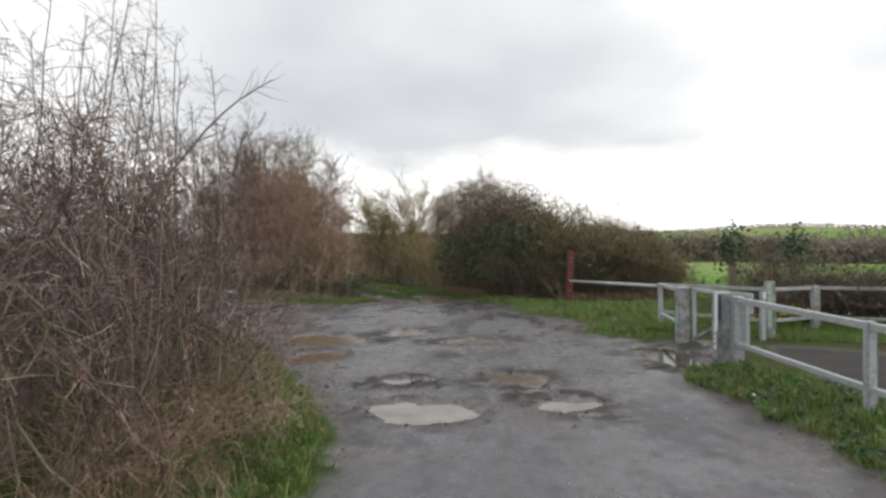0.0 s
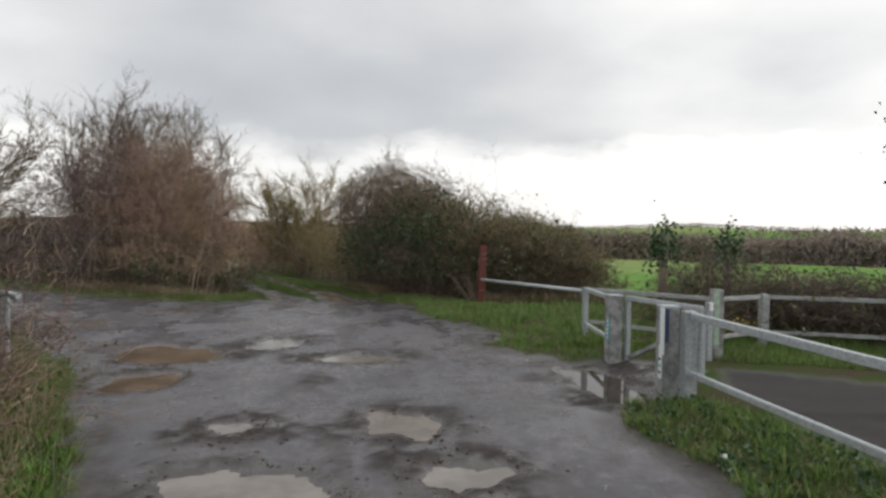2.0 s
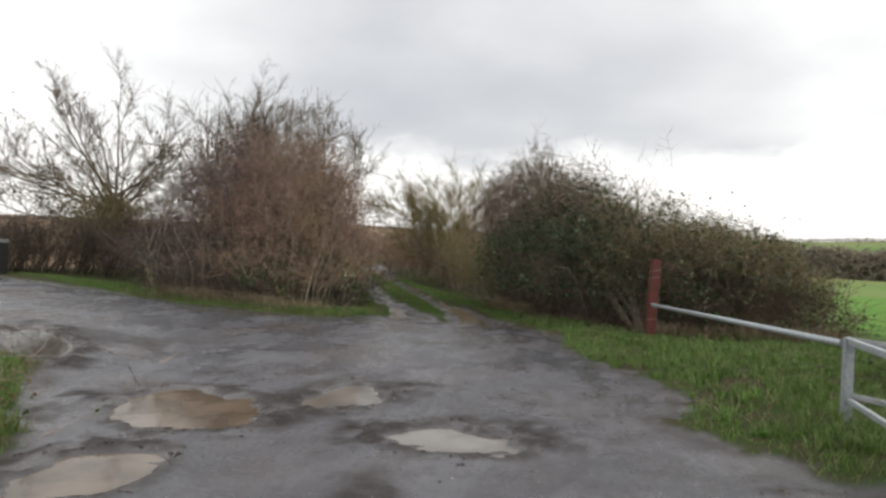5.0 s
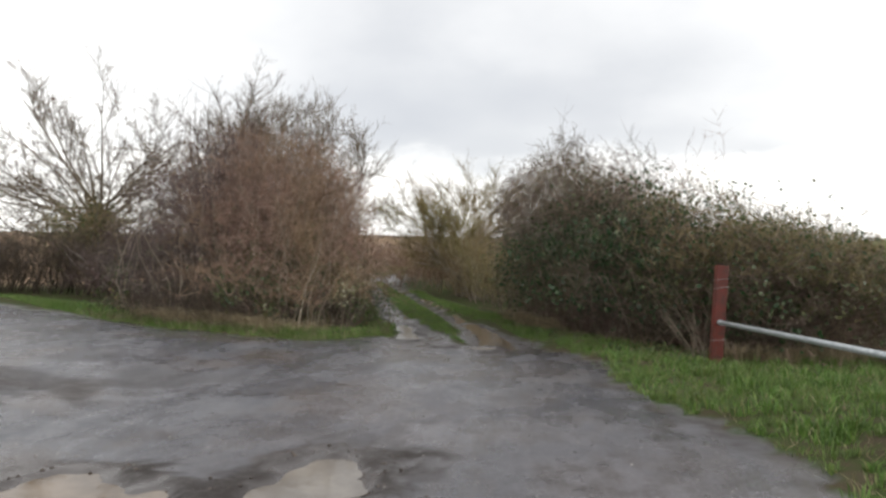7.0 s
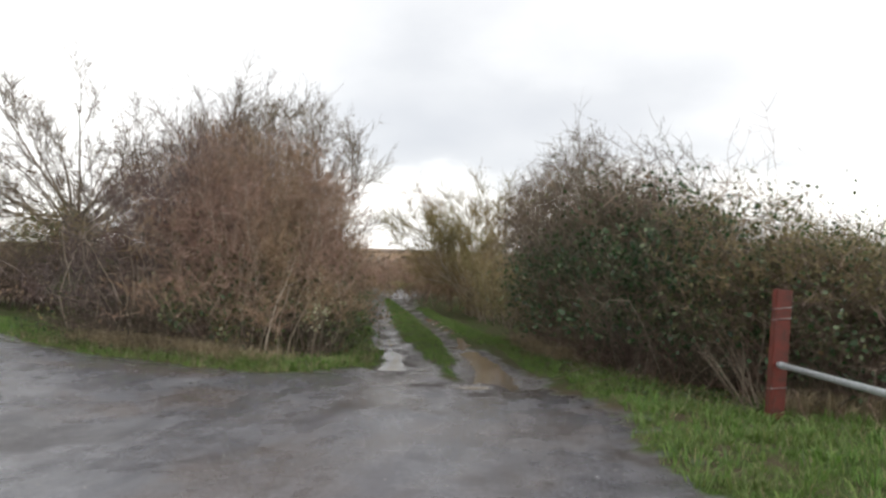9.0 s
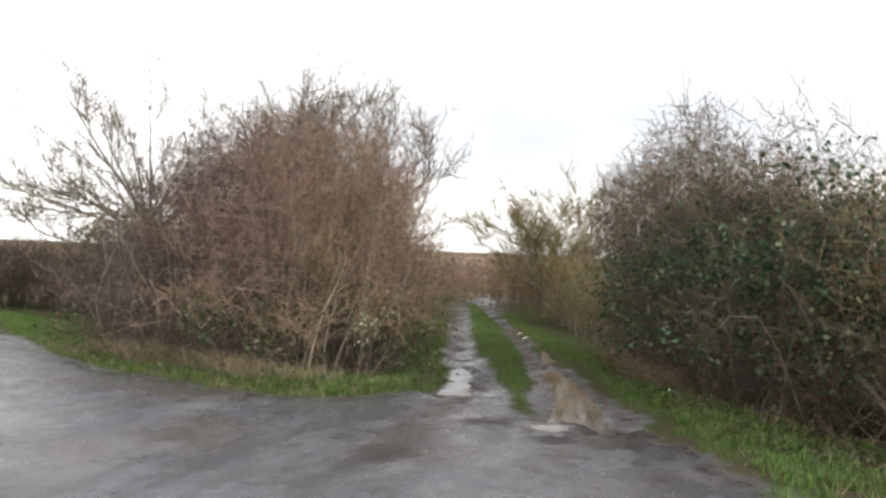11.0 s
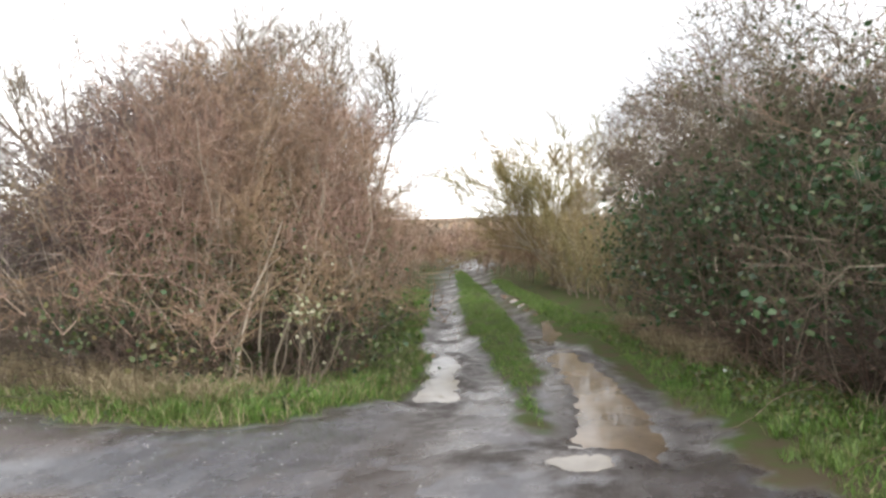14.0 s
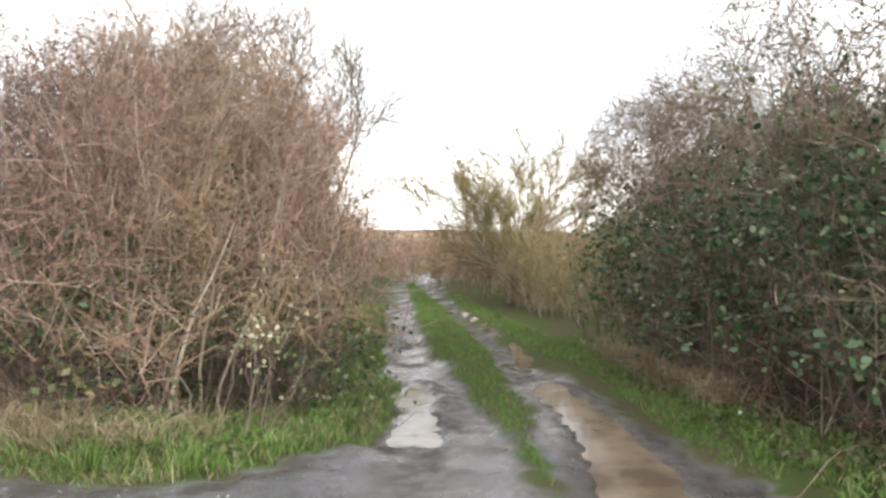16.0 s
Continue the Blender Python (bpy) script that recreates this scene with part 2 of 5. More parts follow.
M_TWIG_DARK = surface("dark_hedge_and_shaded_bramble_twigs", by_island([(0.0, (0.040, 0.027, 0.022)), (0.5, (0.068, 0.048, 0.038)), (1.0, (0.112, 0.084, 0.068))], (0.056, 0.048, 0.024), 0.6, 0.5), 0.8)
M_TWIG_THORN = surface("brown_thorn_twigs", by_island([(0.0, (0.070, 0.048, 0.040)), (0.5, (0.125, 0.088, 0.068)), (0.85, (0.190, 0.142, 0.110)), (1.0, (0.30, 0.24, 0.19))], (0.120, 0.105, 0.055), 0.6, 0.5), 0.75)
M_BRAMBLE = surface("bramble_canes", by_island([(0.0, (0.082, 0.044, 0.037)), (0.5, (0.155, 0.092, 0.072)), (0.9, (0.29, 0.21, 0.155)), (1.0, (0.42, 0.34, 0.26))]), 0.65)
M_LEAF = surface("evergreen_leaves", by_island([(0.0, (0.020, 0.046, 0.020)), (0.55, (0.042, 0.088, 0.036)), (0.85, (0.075, 0.130, 0.058)), (0.97, (0.19, 0.24, 0.13))]), 0.26, glow=0.3)
M_LEAF_DULL = surface("bramble_leaves", by_island([(0.0, (0.042, 0.064, 0.024)), (0.5, (0.090, 0.115, 0.042)), (0.85, (0.155, 0.145, 0.064)), (1.0, (0.190, 0.115, 0.060))]), 0.5, glow=0.3)
# variegated ivy; also the leaves that paint sky glints into thicket and thorn bush
M_LEAF_PALE = surface("pale_variegated_and_glint_leaves", by_island([(0.0, (0.13, 0.17, 0.07)), (0.5, (0.29, 0.31, 0.17)), (1.0, (0.58, 0.56, 0.42))]), 0.45, glow=0.3)
M_LEAF_BROWN = surface("withered_leaves", by_island([(0.0, (0.075, 0.048, 0.034)), (0.6, (0.135, 0.085, 0.055)), (1.0, (0.20, 0.13, 0.07))]), 0.7, glow=0.3)
M_GRASS = surface("green_grass", by_island([(0.0, (0.040, 0.080, 0.018)), (0.5, (0.105, 0.220, 0.036)), (0.85, (0.170, 0.290, 0.058)), (0.97, (0.260, 0.250, 0.110))], (0.135, 0.160, 0.055), 1.3, 0.45), 0.55, glow=0.25)
M_STRAW = surface("dead_grass", by_island([(0.0, (0.16, 0.125, 0.075)), (0.5, (0.26, 0.21, 0.13)), (1.0, (0.40, 0.34, 0.22))]), 0.7, glow=0.2)
M_FLOWER = surface("yellow_petals", by_island([(0.0, (0.45, 0.33, 0.03)), (1.0, (0.60, 0.48, 0.06))]), 0.6)
M_STONE = surface("pale_stone_chips", by_island([(0.0, (0.188, 0.173, 0.158)), (1.0, (0.465, 0.450, 0.420))]), 0.8)
M_CLOD = surface("dark_mud_clods", by_island([(0.0, (0.035, 0.028, 0.025)), (1.0, (0.085, 0.068, 0.056))]), 0.5)
# distant twigs, with the lightening by haze mixed into their browns
M_FARWOOD = surface("far_bare_woods_hazed", by_island([(0.0, (0.110, 0.088, 0.078)), (0.5, (0.175, 0.140, 0.122)), (1.0, (0.260, 0.215, 0.185))], (0.165, 0.150, 0.090), 0.03, 0.5), 0.9)

# ---- tools for shapes ----
rng = np.random.default_rng(7)


def reseed(*numbers):
    """Each plant draws its own random numbers, from its place."""
    global rng
    rng = np.random.default_rng(int(abs(sum((k + 1.37) * v for k, v in enumerate(numbers))) * 1000) % 1000003)


def mesh_np(name, verts, faces, material=None, smooth=False):
    """A mesh from arrays of corners and of faces with three or four corners each."""
    verts, faces = np.asarray(verts, np.float32), np.asarray(faces, np.int32)
    me = bpy.data.meshes.new(name)
    n, k = faces.shape
    me.vertices.add(len(verts))
    me.vertices.foreach_set("co", verts.ravel())
    me.loops.add(n * k)
    me.loops.foreach_set("vertex_index", faces.ravel())
    me.polygons.add(n)
    me.polygons.foreach_set("loop_start", np.arange(0, n * k, k, dtype=np.int32))
    me.update(calc_edges=True)
    if smooth:
        me.polygons.foreach_set("use_smooth", np.ones(n, bool))
    if material:
        me.materials.append(material)
    return me


def part(name, data, material, parent, label=""):
    """One mesh object under a thing or a part; data is a bmesh or a finished mesh."""
    if isinstance(data, bmesh.types.BMesh):
        me = bpy.data.meshes.new(name)
        data.to_mesh(me)
        data.free()
    else:
        me = data
    if material and not me.materials:
        me.materials.append(material)
    ob = new(name, me)
    ob.parent = parent
    if parent is not None:
        ob.matrix_parent_inverse = Matrix.Translation(-parent_place(parent))
    if label:
        ob["label"] = label
    return ob


PLACES = {}


def parent_place(ob):
    return PLACES.get(ob.name, Vector((0, 0, 0)))


def thing(name, x, y, z, label, category, group="", kind=""):
    ob = new(name)
    ob.location = (x, y, z)
    ob.empty_display_size = 0.2
    PLACES[ob.name] = Vector((x, y, z))
    return tagged(ob, label, category, group, kind)


def box_between(a, b, w, d, bevel=0.006, spin=0.0):
    """A bevelled square tube or bar from a to b, w wide and d deep."""
    a, b = Vector(a), Vector(b)
    bm = bmesh.new()
    bmesh.ops.create_cube(bm, size=1)
    axis = b - a
    q = axis.to_track_quat("Z", "Y" if abs(axis.normalized().z) < 0.9 else "X")
    m = Matrix.Translation((a + b) / 2) @ q.to_matrix().to_4x4() @ Matrix.Rotation(spin, 4, "Z") @ Matrix.Diagonal((w, d, axis.length, 1))
    bmesh.ops.transform(bm, matrix=m, verts=bm.verts)
    if bevel:
        bmesh.ops.bevel(bm, geom=list(bm.edges), offset=bevel, segments=2, affect="EDGES")
    return bm


def rod(a, b, r, sides=10, r2=None):
    a, b = Vector(a), Vector(b)
    bm = bmesh.new()
    bmesh.ops.create_cone(bm, cap_ends=True, segments=sides, radius1=r, radius2=r if r2 is None else r2, depth=(b - a).length)
    m = Matrix.Translation((a + b) / 2) @ (b - a).to_track_quat("Z", "Y").to_matrix().to_4x4()
    bmesh.ops.transform(bm, matrix=m, verts=bm.verts)
    for f in bm.faces:
        f.smooth = len(f.verts) == 4
    return bm


def hash2(ix, iy, seed):
    h = (ix.astype(np.int64) * 374761393 + iy.astype(np.int64) * 668265263 + seed * 974634721) & 0x7FFFFFFF
    h = ((h ^ (h >> 13)) * 1274126177) & 0x7FFFFFFF
    return ((h ^ (h >> 16)) & 0xFFFF) / 65535.0


def vnoise(x, y, seed=0):
    ix, iy = np.floor(x), np.floor(y)
    fx, fy = x - ix, y - iy
    fx, fy = fx * fx * (3 - 2 * fx), fy * fy * (3 - 2 * fy)
    a, b = hash2(ix, iy, seed), hash2(ix + 1, iy, seed)
    c, d = hash2(ix, iy + 1, seed), hash2(ix + 1, iy + 1, seed)
    return (a + (b - a) * fx) * (1 - fy) + (c + (d - c) * fx) * fy - 0.5


def fbm(x, y, scale, seed=0, octaves=3):
    s, amp = 0.0, 1.0
    for o in range(octaves):
        s = s + amp * vnoise(x * scale * 2 ** o, y * scale * 2 ** o, seed + o)
        amp *= 0.5
    return s


def step(a, b, v):
    s = np.clip((v - a) / (b - a), 0, 1)
    return s * s * (3 - 2 * s)


def signed(poly, x, y):
    """Distance to a closed outline, negative inside."""
    p = np.asarray(poly, float)
    q = np.roll(p, -1, axis=0)
    best = np.full(x.shape, 1e9)
    inside = np.zeros(x.shape, bool)
    for (ax, ay), (bx, by) in zip(p, q):
        ex, ey = bx - ax, by - ay
        u = np.clip(((x - ax) * ex + (y - ay) * ey) / (ex * ex + ey * ey), 0, 1)
        best = np.minimum(best, np.hypot(x - ax - u * ex, y - ay - u * ey))
        if ay != by:
            hit = ((ay > y) != (by > y)) & (x < ex * (y - ay) / ey + ax)
            inside ^= hit
    return np.where(inside, -best, best)


# ---- ground ----
ROAD = [(-0.7, -60), (-0.65, 2), (-0.75, 4.5), (-0.98, 5.8), (-1.46, 7.5), (-2.15, 9.6), (-2.85, 10.95), (-3.35, 11.75), (-4.5, 12.9),
        (-6.2, 14.4), (-9.5, 16.4), (-16, 18.6), (-40, 26), (-60, 32), (-60, 38), (-40, 31.5), (-16, 23.2), (-9.3, 21.3), (-6.5, 20.15),
        (-4.7, 20.05), (-3.1, 20.25), (-2.5, 20.9), (-2.2, 21.8), (-2.3, 23), (-3.0, 25.8), (-5.9, 35.7), (-9.2, 49), (-12, 60),
        (-9, 60), (-6.3, 44.5), (-2.55, 31), (-0.62, 25.7), (0.35, 22.4), (0.85, 20.2), (1.5, 19.0), (1.78, 17), (2.25, 14.8), (2.62, 13),
        (2.7, 11.4), (3.05, 10.5), (3.9, 10.2), (4.3, 9.7), (3.6, 8.9), (3.05, 8.7), (2.75, 8.3), (2.85, 7.0), (2.95, 4.5), (3.0, -60)]
STRIP = [(-0.55, 21.0), (-1.05, 22.0), (-2.0, 24.9), (-4.45, 33), (-8.4, 47), (-8.0, 47.4), (-3.9, 35.1), (-1.4, 26.1), (-0.85, 23.2)]
PATH = [(3.95, 4.4), (4.1, 7), (4.25, 8.8), (4.7, 9.75), (5.7, 9.1), (6.5, 8.4), (9, 6.5), (14, 3), (13, -8), (5, -20), (3.9, -8)]
PUDDLES = [
    ("broad", [(-0.78, 6.98), (-0.5, 7.12), (-0.1, 7.12), (0.25, 6.94), (0.24, 6.5), (-0.1, 6.34), (-0.5, 6.45)]),
    ("pale", [(1.01, 6.95), (1.2, 7.2), (1.45, 7.18), (1.57, 6.98), (1.45, 6.67), (1.1, 6.68)]),
    ("brown", [(0.54, 8.4), (0.8, 8.6), (1.05, 8.55), (1.24, 8.15), (1.1, 7.8), (0.7, 7.92)]),
    ("brown", [(-2.6, 11.65), (-2.7, 12.4), (-2.3, 12.5), (-1.8, 12.3), (-1.4, 11.95), (-1.32, 11.45), (-1.73, 11.15), (-2.25, 11.2)]),
    ("pale", [(-1.14, 12.5), (-1.0, 13.1), (-0.6, 13.15), (-0.33, 12.6), (-0.5, 12.25), (-0.9, 12.22)]),
    ("pale", [(-0.1, 11.4), (0.3, 11.72), (0.72, 11.6), (0.92, 11.28), (0.72, 11.05), (0.2, 11.08)]),
    ("shallow", [(-2.15, 9.6), (-2.28, 10.1), (-2.0, 10.5), (-1.6, 10.5), (-1.5, 10.0), (-1.7, 9.65)]),
    ("far", [(-6.5, 14.9), (-6.2, 15.4), (-5.2, 14.6), (-4.4, 13.6), (-4.6, 13.1), (-5.6, 13.9)]),
    ("gate", [(2.85, 10.3), (3.3, 10.15), (3.5, 9.6), (3.42, 8.85), (3.1, 8.75), (2.9, 9.2)]),
    ("small", [(-0.78, 8.05), (-0.65, 8.34), (-0.42, 8.28), (-0.38, 8.08), (-0.6, 7.95)]),
    ("rut", [(-1.0, 24.4), (-0.7, 24.8), (-0.28, 23.9), (0.2, 22.3), (0.46, 21.1), (0.45, 20.5), (-0.05, 20.35), (-0.3, 21.0), (-0.42, 22.3), (-0.75, 23.6)]),
    ("pale", [(-2.1, 22.2), (-2.25, 23.0), (-2.6, 24.4), (-2.3, 24.5), (-1.9, 23.4), (-1.62, 22.5), (-1.8, 22.1)]),
    ("small", [(-0.4, 20.02), (-0.25, 20.2), (-0.05, 20.1), (-0.04, 19.92), (-0.22, 19.8)]),
    ("rut", [(-1.5, 27.5), (-1.9, 30), (-3.6, 34.6), (-3.3, 34.6), (-1.7, 30), (-1.1, 27.6)]),
]
GY = [-60, 6.7, 11.2, 15.7, 19, 21.3, 23.5, 25.8, 30.2, 39, 67, 134, 450, 2000]
GZ = [0, 0, -0.02, -0.09, -0.19, -0.31, -0.47, -0.56, -0.7, -0.95, -1.55, -2.8, -5.5, -5.5]


def lie(x, y):
    """The broad lie of the land."""
    z = sum(np.interp(y + d, GY, GZ) for d in (-1.2, -0.4, 0.4, 1.2)) / 4
    z = z + 0.11 * step(3.08, 3.75, x) * np.clip((17.8 - y) / 3.4, 0, 1) + 0.06 * np.clip(-3.4 - x, 0, 9) - 0.02 * np.clip(x - 10, 0, 100)
    r = np.hypot(x, y)
    hills = step(170, 620, r) * (8.5 + 8 * fbm(x, y, 1 / 260, 31))
    z = z + hills + step(20, 120, -x) * step(10, 60, y) * 2.2
    return z


def smooth_ring(points, n=6):
    p = np.asarray(points, float)
    out = []
    for i in range(len(p)):
        a, b, c, d = p[i - 1], p[i], p[(i + 1) % len(p)], p[(i + 2) % len(p)]
        for u in np.arange(n) / n:
            out.append(0.5 * (2 * b + (c - a) * u + (2 * a - 5 * b + 4 * c - d) * u * u + (3 * b - a - 3 * c + d) * u ** 3))
    return np.array(out)


LEVELS = []
for kind, ring in PUDDLES:
    rp = np.asarray(ring, float)
    LEVELS.append(float(lie(rp[:, 0], rp[:, 1]).mean()) - 0.012)


def land(x, y, masks=False):
    """Height of the ground, and what it is made of."""
    x, y = np.asarray(x, float), np.asarray(y, float)
    z = lie(x, y)
    near = (np.abs(x) < 62) & (y > -62) & (y < 62)
    ragged = (0.34 * fbm(x, y, 0.9, 3, 4) + 0.16 * fbm(x, y, 5.0, 5, 3)) * (1 + 1.1 * step(0.4, 1.4, x) * step(10.5, 12, y))
    sd = np.full(x.shape, 50.0)
    sd[near] = signed(ROAD, x[near], y[near])
    ss = np.full(x.shape, 50.0)
    ss[near] = signed(STRIP, x[near], y[near])
    sp = np.full(x.shape, 50.0)
    sp[near] = signed(PATH, x[near], y[near])
    strip = step(0.10, -0.10, ss + ragged * 0.8)
    road = step(0.20, 0.0, sd + ragged) * (1 - strip)
    path = step(0.10, -0.10, sp + ragged * 0.4)
    # verges stand a little proud of the worn way
    z = z + 0.02 * (1 - np.maximum(road, path)) + 0.02 * step(0.0, 0.6, np.minimum(sd, sp)) + 0.05 * strip * step(0.05, -0.3, ss)
    z = z + (1 - road) * 0.05 * fbm(x, y, 0.9, 9) * step(60, 20, np.hypot(x, y))
    # broken, trodden mud
    z = z + road * (0.030 * fbm(x, y, 1.1, 12, 4) + 0.012 * fbm(x, y, 7.0, 16, 2))
    # the two ruts of the track
    along = step(19.0, 22.5, y) * road * step(60, 40, y)
    cx = np.interp(y, [18, 22, 25, 33, 47, 60], [-0.55, -0.75, -1.65, -4.1, -8.2, -10.5])
    off = np.abs(x - cx)
    z = z - 0.05 * along * np.exp(-((off - 0.85) / 0.32) ** 2)
    z = z + along * 0.015 * fbm(x, y, 9.0, 22, 2)
    wet = along * np.exp(-((off - 0.8) / 0.4) ** 2)
    wet = np.clip(wet + 0.9 * step(16.5, 19.5, y) * step(26, 22, y) * step(1.7, 0.9, np.abs(x + 0.35)) * step(-0.05, 0.18, fbm(x, y, 1.7, 48, 4)) * road, 0, 1)
    # dark trodden mud along the edge of the way
    wet = np.maximum(wet, 0.45 * np.exp(-((sd + ragged + 0.02) / 0.25) ** 2))
    churn = 0.55 * np.exp(-((sd + ragged + 0.10) / 0.20) ** 2) * step(-0.1, 0.25, fbm(x, y, 1.3, 51, 3)) * step(19, 15, y)
    churn = np.maximum(churn, 0.95 * along * np.exp(-((off - 0.85) / 0.60) ** 2) * step(-0.28, 0.12, fbm(x, y, 1.9, 53, 4)))
    churn = np.maximum(churn, 0.8 * step(0.20, 0.42, fbm(x, y, 0.8, 52, 4)) * road * step(5, 8, y) * step(18, 14, y))
    wet = np.maximum(wet, 0.9 * step(1.1, 0.5, np.hypot((x - 3.5) * 1.1, (y - 9.6) * 0.8)) * road)
    for (kind, ring), level in zip(PUDDLES, LEVELS):
        rp = np.asarray(ring)
        (x0, y0), (x1, y1) = rp.min(0) - 0.8, rp.max(0) + 0.8
        i = (x > x0) & (x < x1) & (y > y0) & (y < y1)
        if i.any():
            d = signed(smooth_ring(ring, 4), x[i], y[i]) + (0.10 if kind == "rut" else 0.24) * fbm(x[i], y[i], 3.0, 40, 4) + 0.10 * fbm(x[i], y[i], 11.0, 41, 2)
            s = step(0.55, 0.02, d)
            z[i] = z[i] * (1 - s) + (level + 0.010 + 0.016 * fbm(x[i], y[i], 5.0, 44, 3)) * s
            z[i] = z[i] - 0.05 * step(0.06, -0.20, d)
            rim = np.exp(-((d - 0.13) / 0.11) ** 2)
            z[i] = z[i] + rim * (0.008 + 0.018 * fbm(x[i], y[i], 8.0, 46, 3))
            wet[i] = np.maximum(wet[i], step(0.40, 0.0, d) * 0.85)
            if kind != "rut":
                ridge = step(0.66, 0.16, d + 0.8 * fbm(x[i], y[i], 1.5, 47, 3)) * step(0.0, 0.06, d) * step(-0.35, 0.1, fbm(x[i], y[i], 6.0, 49, 3))
                churn[i] = np.maximum(churn[i], ridge)
                z[i] = z[i] + ridge * (0.008 + 0.020 * np.abs(fbm(x[i], y[i], 9.0, 50, 3)))
    if not masks:
        return z
    tar = np.clip(0.25 + step(-0.6, -3.2, x + 0.12 * (y - 13)) * step(23, 20, y + np.minimum(0, 0.4 * (x + 4))) + 0.35 * step(13, 17, y) * step(20.5, 18, y), 0, 1)
    tar = np.maximum(tar, path)
    field = np.maximum(step(6.5, 9.5, x) * step(24, 27, y + 0.8 * x), step(70, 110, np.hypot(x, y)))
    plough = step(-14, -18, x) * step(26, 32, y + 0.4 * (x + 14)) * step(1500, 1200, np.hypot(x, y))
    return z, np.maximum(road, path), tar, wet, field, plough, path * (1 - road), churn * road


def at(x, y):
    return float(land(np.array([x]), np.array([y]))[0])


def axis_steps(lo, a, b, hi, fine, grow=1.16):
    mid = np.arange(a, b + fine / 2, fine)
    left, right, s, p = [], [], fine, a
    while p > lo:
        s *= grow
        p -= s
        left.append(p)
    s, p = fine, b
    while p < hi:
        s *= grow
        p += s
        right.append(p)
    return np.concatenate([left[::-1], mid, right])


gx = axis_steps(-1800, -6.4, 4.4, 1800, 0.06)
gy = axis_steps(-1500, 3.6, 25.5, 1900, 0.068, 1.13)
XX, YY = np.meshgrid(gx, gy)
zz, g_road, g_tar, g_wet, g_field, g_plough, g_path, g_churn = land(XX.ravel(), YY.ravel(), True)
nx, ny = len(gx), len(gy)
ii = (np.arange(ny - 1)[:, None] * nx + np.arange(nx - 1)[None, :]).ravel()
ground_mesh = mesh_np("ground", np.stack([XX.ravel(), YY.ravel(), zz], 1), np.stack([ii, ii + 1, ii + nx + 1, ii + nx], 1), M_GROUND, True)
for label, values in (("road", g_road), ("tarmac", g_tar), ("wet", g_wet), ("field", g_field), ("plough", g_plough), ("path", g_path), ("churn", g_churn)):
    ground_mesh.attributes.new(label, "FLOAT", "POINT").data.foreach_set("value", values.astype(np.float32))
tagged(new("ground", ground_mesh), "wet rutted mud and broken tarmac between grass verges", "ground", kind="structure")

for (kind, ring), level in zip(PUDDLES, LEVELS):
    rp = smooth_ring(ring, 5)
    mid = rp.mean(0)
    out = rp - mid
    rp = mid + out * (1 + 0.20 / np.maximum(np.hypot(out[:, :1], out[:, 1:]), 0.2))
    me = bpy.data.meshes.new("puddle")
    me.from_pydata([(px, py, level - 0.004) for px, py in rp], [], [list(range(len(rp)))])
    # broad, pale and small puddles have part of their sky reflection as colour
    me.materials.append(M_WATER_DARK if kind in ("gate", "far") else M_WATER_PALE if kind in ("broad", "pale", "small") else M_WATER)
    words = {"broad": "broad muddy puddle in a pothole, coloured pale for reflected sky", "pale": "shallow puddle with the sky's reflection lightening its colour", "brown": "brown muddy puddle in the broken road",
             "shallow": "thin sheet of brown water on the road edge", "far": "long bright puddle along the road verge", "gate": "dark puddle below the metal gate",
             "small": "small puddle in the mud, coloured pale for reflected sky", "rut": "long muddy puddle filling a wheel rut"}
    tagged(new("puddle", me), words[kind], "puddle", "puddles on the track", "structure")


# ---- plants: tools ----
def unit(v):
    return v / np.maximum(np.linalg.norm(v, axis=-1, keepdims=True), 1e-9)


def grow(start, way, length, radius, k, bend, lift, taper=0.25):
    """Bent shoots: k points each, from start along way."""
    n = len(start)
    pts, d = [start], unit(way)
    for i in range(k - 1):
        d = unit(d + rng.normal(0, bend, (n, 3)) + np.array([0, 0, lift]))
        pts.append(pts[-1] + d * (length / (k - 1))[:, None])
    r = radius[:, None] * np.linspace(1, taper, k)[None, :]
    return np.stack(pts, 1), r


def sprout(shoots, n, lo, hi, angle, ratio, k, bend, lift, first=0.2, thin=0.0022):
    """n side shoots from random places along the given shoots."""
    P, R = shoots
    reach = np.linalg.norm(P[:, -1] - P[:, 0], axis=1)
    who = rng.choice(len(P), n, p=reach / reach.sum())
    u = rng.uniform(first, 1.0, n) * (P.shape[1] - 1.001)
    i = u.astype(int)
    f = (u - i)[:, None]
    a, b = P[who, i], P[who, i + 1]
    start = a + (b - a) * f
    t = unit(b - a)
    side = unit(np.cross(t, unit(rng.normal(0, 1, (n, 3)))))
    ang = radians(angle) * rng.uniform(0.6, 1.4, n)[:, None]
    way = t * np.cos(ang) + side * np.sin(ang)
    r = np.maximum(R[who, i] * ratio, thin)
    return grow(start, way, rng.uniform(lo, hi, n), r, k, bend, lift)


